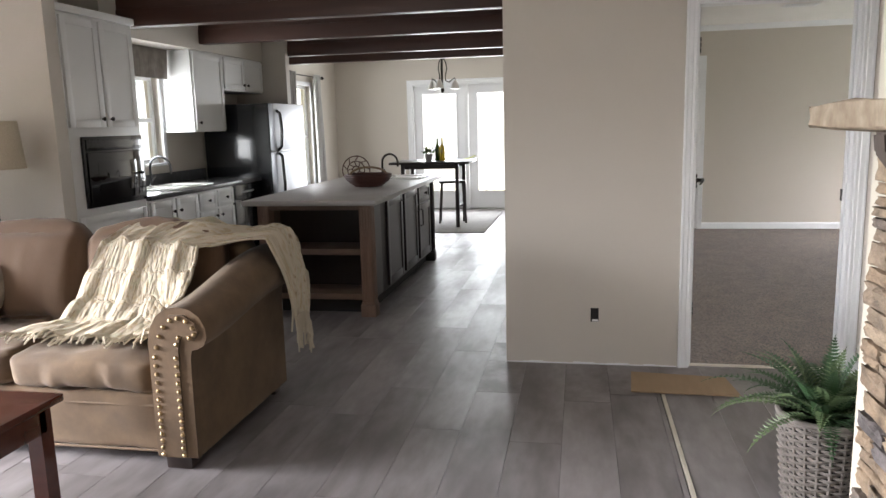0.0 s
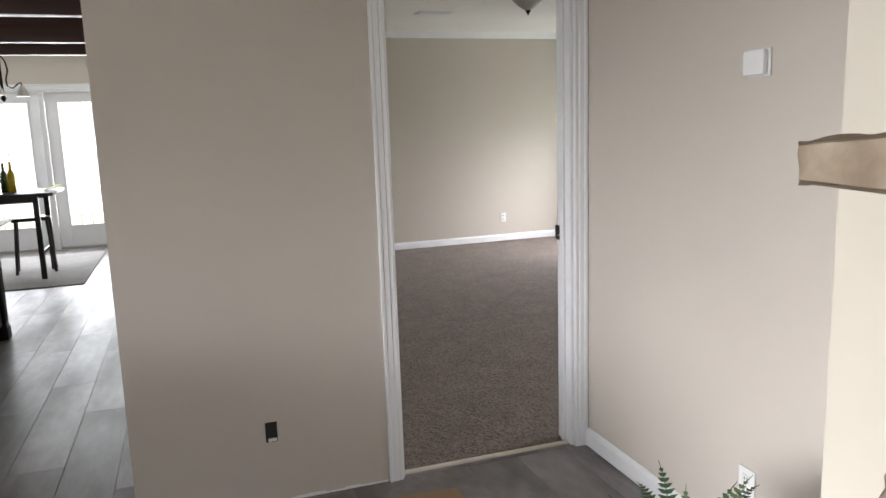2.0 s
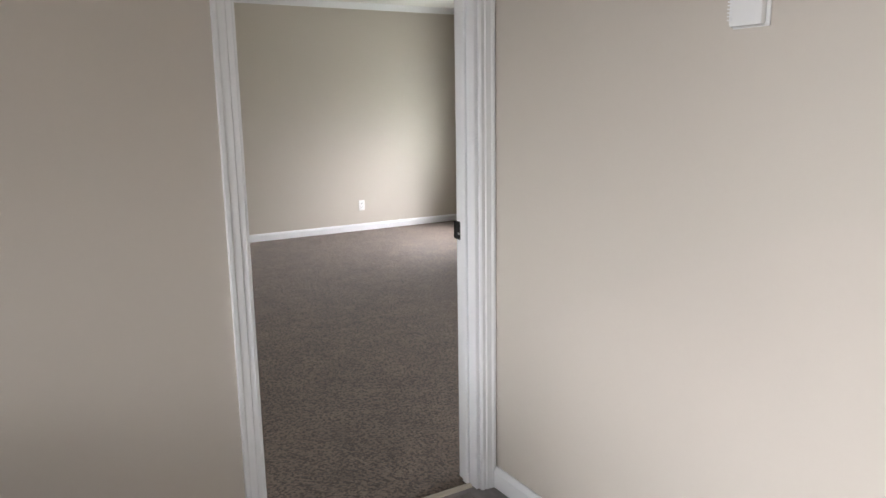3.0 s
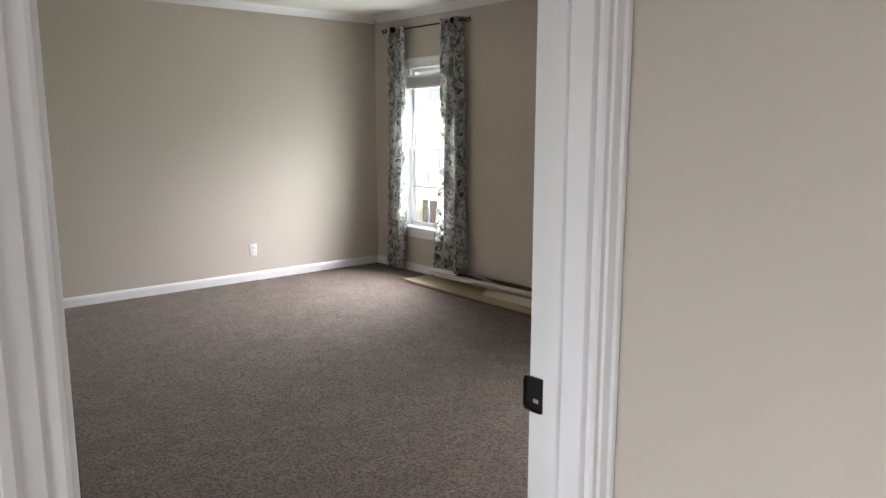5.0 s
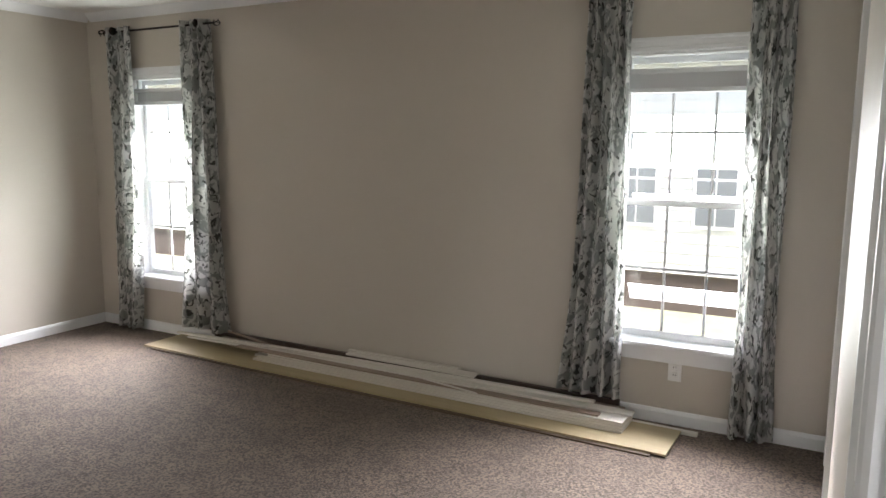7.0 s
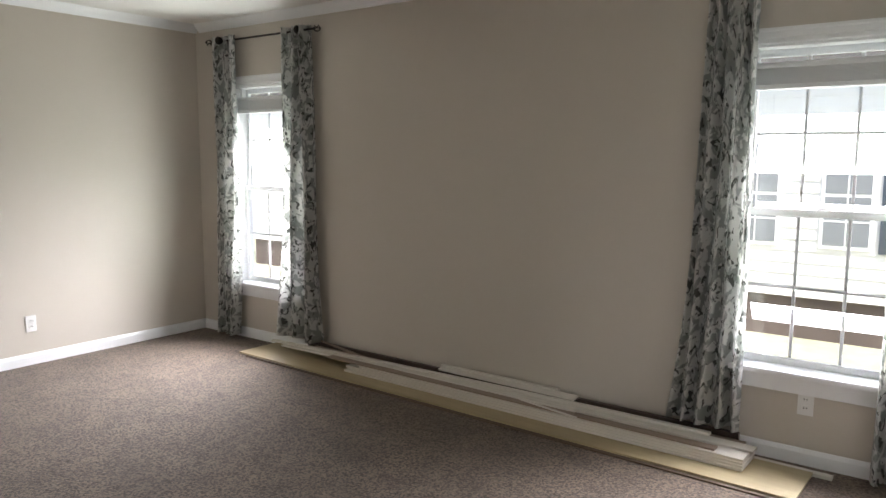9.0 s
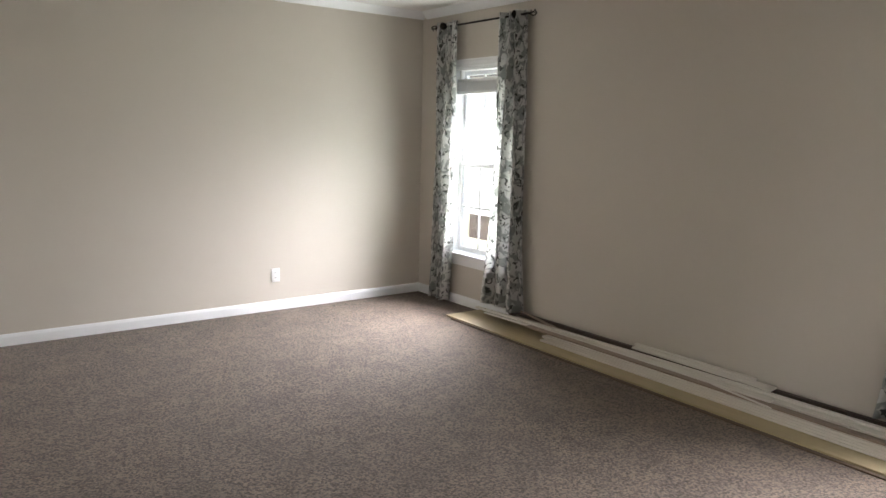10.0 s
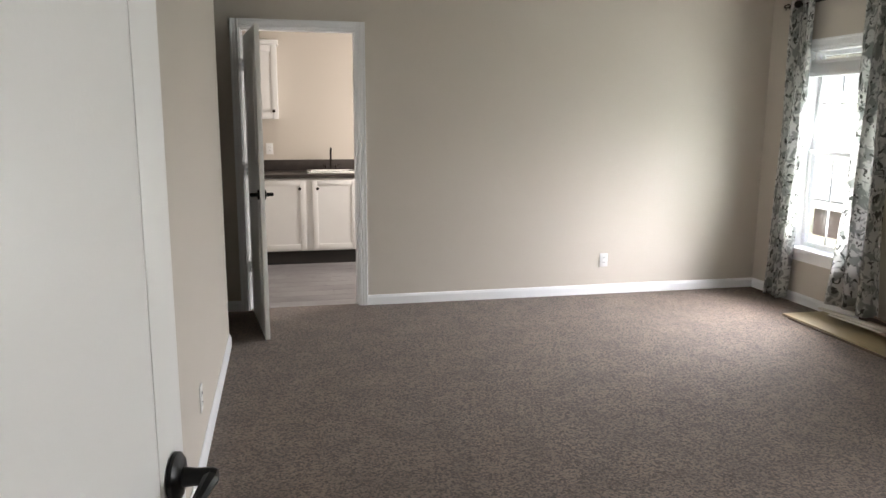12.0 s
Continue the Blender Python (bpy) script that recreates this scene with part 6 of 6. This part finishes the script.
for _r in range(24):
    z = 0.010 + _r * 0.0142
    bm = bmesh.new()
    rr = 0.128 + 0.03 * z / 0.34
    pts = [((rr + 0.0075 * math.cos(a * _st / 2 + _r * math.pi)) * math.cos(a), (rr + 0.0075 * math.cos(a * _st / 2 + _r * math.pi)) * math.sin(a), z) for a in [2 * math.pi * q / 66 for q in range(67)]]
    bm_tube(bm, pts, 0.0062, 5)
    part("woven_strand", bm, M_WEAVE, bkt, "", True)
bm = bmesh.new()
bm_tube(bm, [(0.16 * math.cos(a), 0.16 * math.sin(a), 0.352) for a in [2 * math.pi * q / 40 for q in range(41)]], 0.012, 8)
part("rim", bm, M_WEAVE, bkt, "", True)

fern = thing("fern", pose(PLX, PLY, 0.365), "green artificial fern with arching fronds", "plant")
_rng = random.Random(17)
for _k in range(54):
    az = _k * 2.399 + _rng.uniform(-0.25, 0.25)
    tier = _k / 53
    length = _rng.uniform(0.33, 0.48) * (0.72 + 0.34 * tier)
    rise = 1.45 - 1.05 * tier ** 0.8 + _rng.uniform(-0.12, 0.12)
    pts = []
    p = Vector((0.03 * math.cos(az), 0.03 * math.sin(az), -0.03))
    el = rise
    n = 21
    for i in range(n + 1):
        pts.append(p.copy())
        el -= (0.95 + 0.45 * tier) / n * (0.4 + 1.1 * i / n)
        p = p + Vector((math.cos(az) * math.cos(el), math.sin(az) * math.cos(el), math.sin(el))) * (length / n)
        if PLX + p.x > -0.015:
            p.x = -0.015 - PLX
        if PLY + p.y < FY1 + 0.012 and PLX + p.x > FX - 0.02:
            p.y = FY1 + 0.012 - PLY
    bm = bmesh.new()
    bm_tube(bm, pts, 0.002, 4, taper=[0.0028 * (1 - 0.7 * i / n) for i in range(n + 1)])
    side = Vector((-math.sin(az), math.cos(az), 0))
    for i in range(3, n):
        f = i / n
        w = 0.043 * math.sin(math.pi * min(1, 0.18 + 0.86 * f)) ** 0.8 * (1.05 - 0.35 * f)
        d = (pts[i + 1] - pts[i - 1]).normalized()
        up = side.cross(d)
        for s in (-1, 1):
            for off in (0.0,):
                a = pts[i] + (pts[min(i + 1, n)] - pts[i]) * off
                tip = a + side * s * w + d * (0.35 * w) - up * 0.18 * w
                h = d * 0.0056
                m1 = a + side * s * w * 0.5 + d * 0.15 * w + up * 0.002
                v = [bm.verts.new(c) for c in (a - h, m1 - h * 1.1, tip, m1 + h * 1.1, a + h)]
                bm.faces.new(v)
    part("frond", bm, M_FERN if _rng.random() < 0.72 else M_FERNL, fern)

# ---- stone pieces ----
def stone_meshes(count):
    out = []
    for k in range(count):
        bm = bmesh.new()
        bmesh.ops.create_cube(bm, size=1.0)
        bmesh.ops.subdivide_edges(bm, edges=bm.edges[:], cuts=3, use_grid_fill=True)
        rng = random.Random(100 + k)
        for v in bm.verts:
            edge = sum(abs(c) > 0.49 for c in v.co)
            v.co = Vector((v.co.x * (1 - (0.16 if edge > 1 else 0) + rng.uniform(-0.30, 0.22)), v.co.y * (1 - (0.035 if edge > 1 else 0)) + rng.uniform(-0.03, 0.03) * (edge > 1), v.co.z * (1 - (0.12 if edge > 1 else 0)) + rng.uniform(-0.07, 0.07)))
        out.append(mesh_from("stone", bm, M_STONE, True))
    return out


_sm = stone_meshes(10)
_rng = random.Random(23)
_z = 0.0
while _z < 1.375:
    _h = min(_rng.choice((0.030, 0.036, 0.042, 0.048, 0.056, 0.068)), 1.386 - _z)
    if 1.386 - _z - _h < 0.03:
        _h = 1.386 - _z
    _y = -2.125 + _rng.uniform(-0.02, 0.02)
    while _y > -4.13:
        _l = _rng.choice((0.11, 0.16, 0.22, 0.30, 0.38)) * _rng.uniform(0.85, 1.15)
        if _y - _l < -4.02:
            _l = _y + 4.14
        _mid = _y - _l / 2
        if not (-3.70 < _mid < -2.59 and 0.05 < _z + _h / 2 < 0.99):
            _d = _rng.uniform(0.036, 0.056)
            st = new("stone", _rng.choice(_sm))
            st.parent = fire
            st.location = (FX - 0.008 - _d / 2, _mid, _z + _h / 2)
            st.scale = (_d, _l - 0.004, _h - 0.003)
        _y -= _l
    _z += _h

# ---- floor planks ----
PW, PL = 0.236, 1.22


def plank_mesh(name, mat, w, l):
    bm = bmesh.new()
    c = 0.0010
    lo = [bm.verts.new((x, y, 0.0)) for x, y in ((0, 0), (w, 0), (w, l), (0, l))]
    mi = [bm.verts.new((x, y, 0.0074)) for x, y in ((0, 0), (w, 0), (w, l), (0, l))]
    hi = [bm.verts.new((x, y, 0.008)) for x, y in ((c, c), (w - c, c), (w - c, l - c), (c, l - c))]
    for a, b in ((lo, mi), (mi, hi)):
        for k in range(4):
            bm.faces.new((a[k], a[(k + 1) % 4], b[(k + 1) % 4], b[k]))
    bm.faces.new(hi)
    return mesh_from(name, bm, mat)


_bath = bpy.data.objects["floor_bathroom"]
_bm = plank_mesh("plank", M_TILE, 1.218, 0.178)
for _r in range(10):
    for _c in range(4):
        _a = max(-1.815, -1.815 + _c * 1.22 - 0.41 * (_r % 3))
        _b = min(1.745, -1.815 + (_c + 1) * 1.22 - 0.41 * (_r % 3))
        if _b - _a > 0.05:
            p = new("plank", _bm)
            p.parent = _bath
            p.location = (_a, BED_N + 0.055 + _r * 0.1765, 0.0)
            p.scale = ((_b - _a) / 1.22, 0.98, 0.5)
_pm = plank_mesh("plank", M_PLANK, PW - 0.0018, PL - 0.0018)
floor_ob = bpy.data.objects["floor"]
_rng = random.Random(31)
_rest = bmesh.new()


def lay_row(x, w, y0, y1, near):
    y = y0 - _rng.uniform(0.1, 1.1)
    while y < y1 - 0.01:
        a, b = max(y, y0), min(y + PL, y1)
        if b - a > 0.03:
            if near and b > -3.6 and x > -5.0:
                p = new("plank", _pm)
                p.parent = floor_ob
                p.location = (x, a, -0.008)
                p.scale = (w / PW, (b - a) / PL, 1)
            else:
                bm_box(_rest, x, x + w - 0.0018, a, b - 0.0018, -0.008, 0.0)
        y += PL


_x = -1.063
while _x < 0.0:
    lay_row(_x, min(PW, -_x), -7.6, -0.001 if _x < -0.2 else -0.001, True)
    _x += PW
_x = -1.110 - PW
while _x > -7.2 - PW:
    x0 = max(_x, -7.2)
    top_y = -0.001 if x0 > -1.94 or x0 < KIT_W else NORTH
    if x0 < -1.94 < x0 + PW:
        lay_row(x0, PW, -7.6, -0.001, True)
        lay_row(x0, -1.941 - x0, 0.0, NORTH, True)
    else:
        lay_row(x0, _x + PW - x0, -7.6, top_y, True)
    _x -= PW
bm_box(_rest, DOOR_L + 0.002, DOOR_R - 0.002, 0.0005, 0.044, -0.008, 0.0)
bm_box(_rest, -1.110, -1.064, -0.40, -0.001, -0.008, 0.0)
bm_box(_rest, -1.110, -1.0885, -7.6, -0.402, -0.008, 0.0)
me = bpy.data.meshes.new("planks_beyond")
_rest.to_mesh(me)
_rest.free()
me.materials.append(M_PLANK)
ob = new("planks_beyond", me)
ob.parent = floor_ob
tagged(ob, kind="stuff")
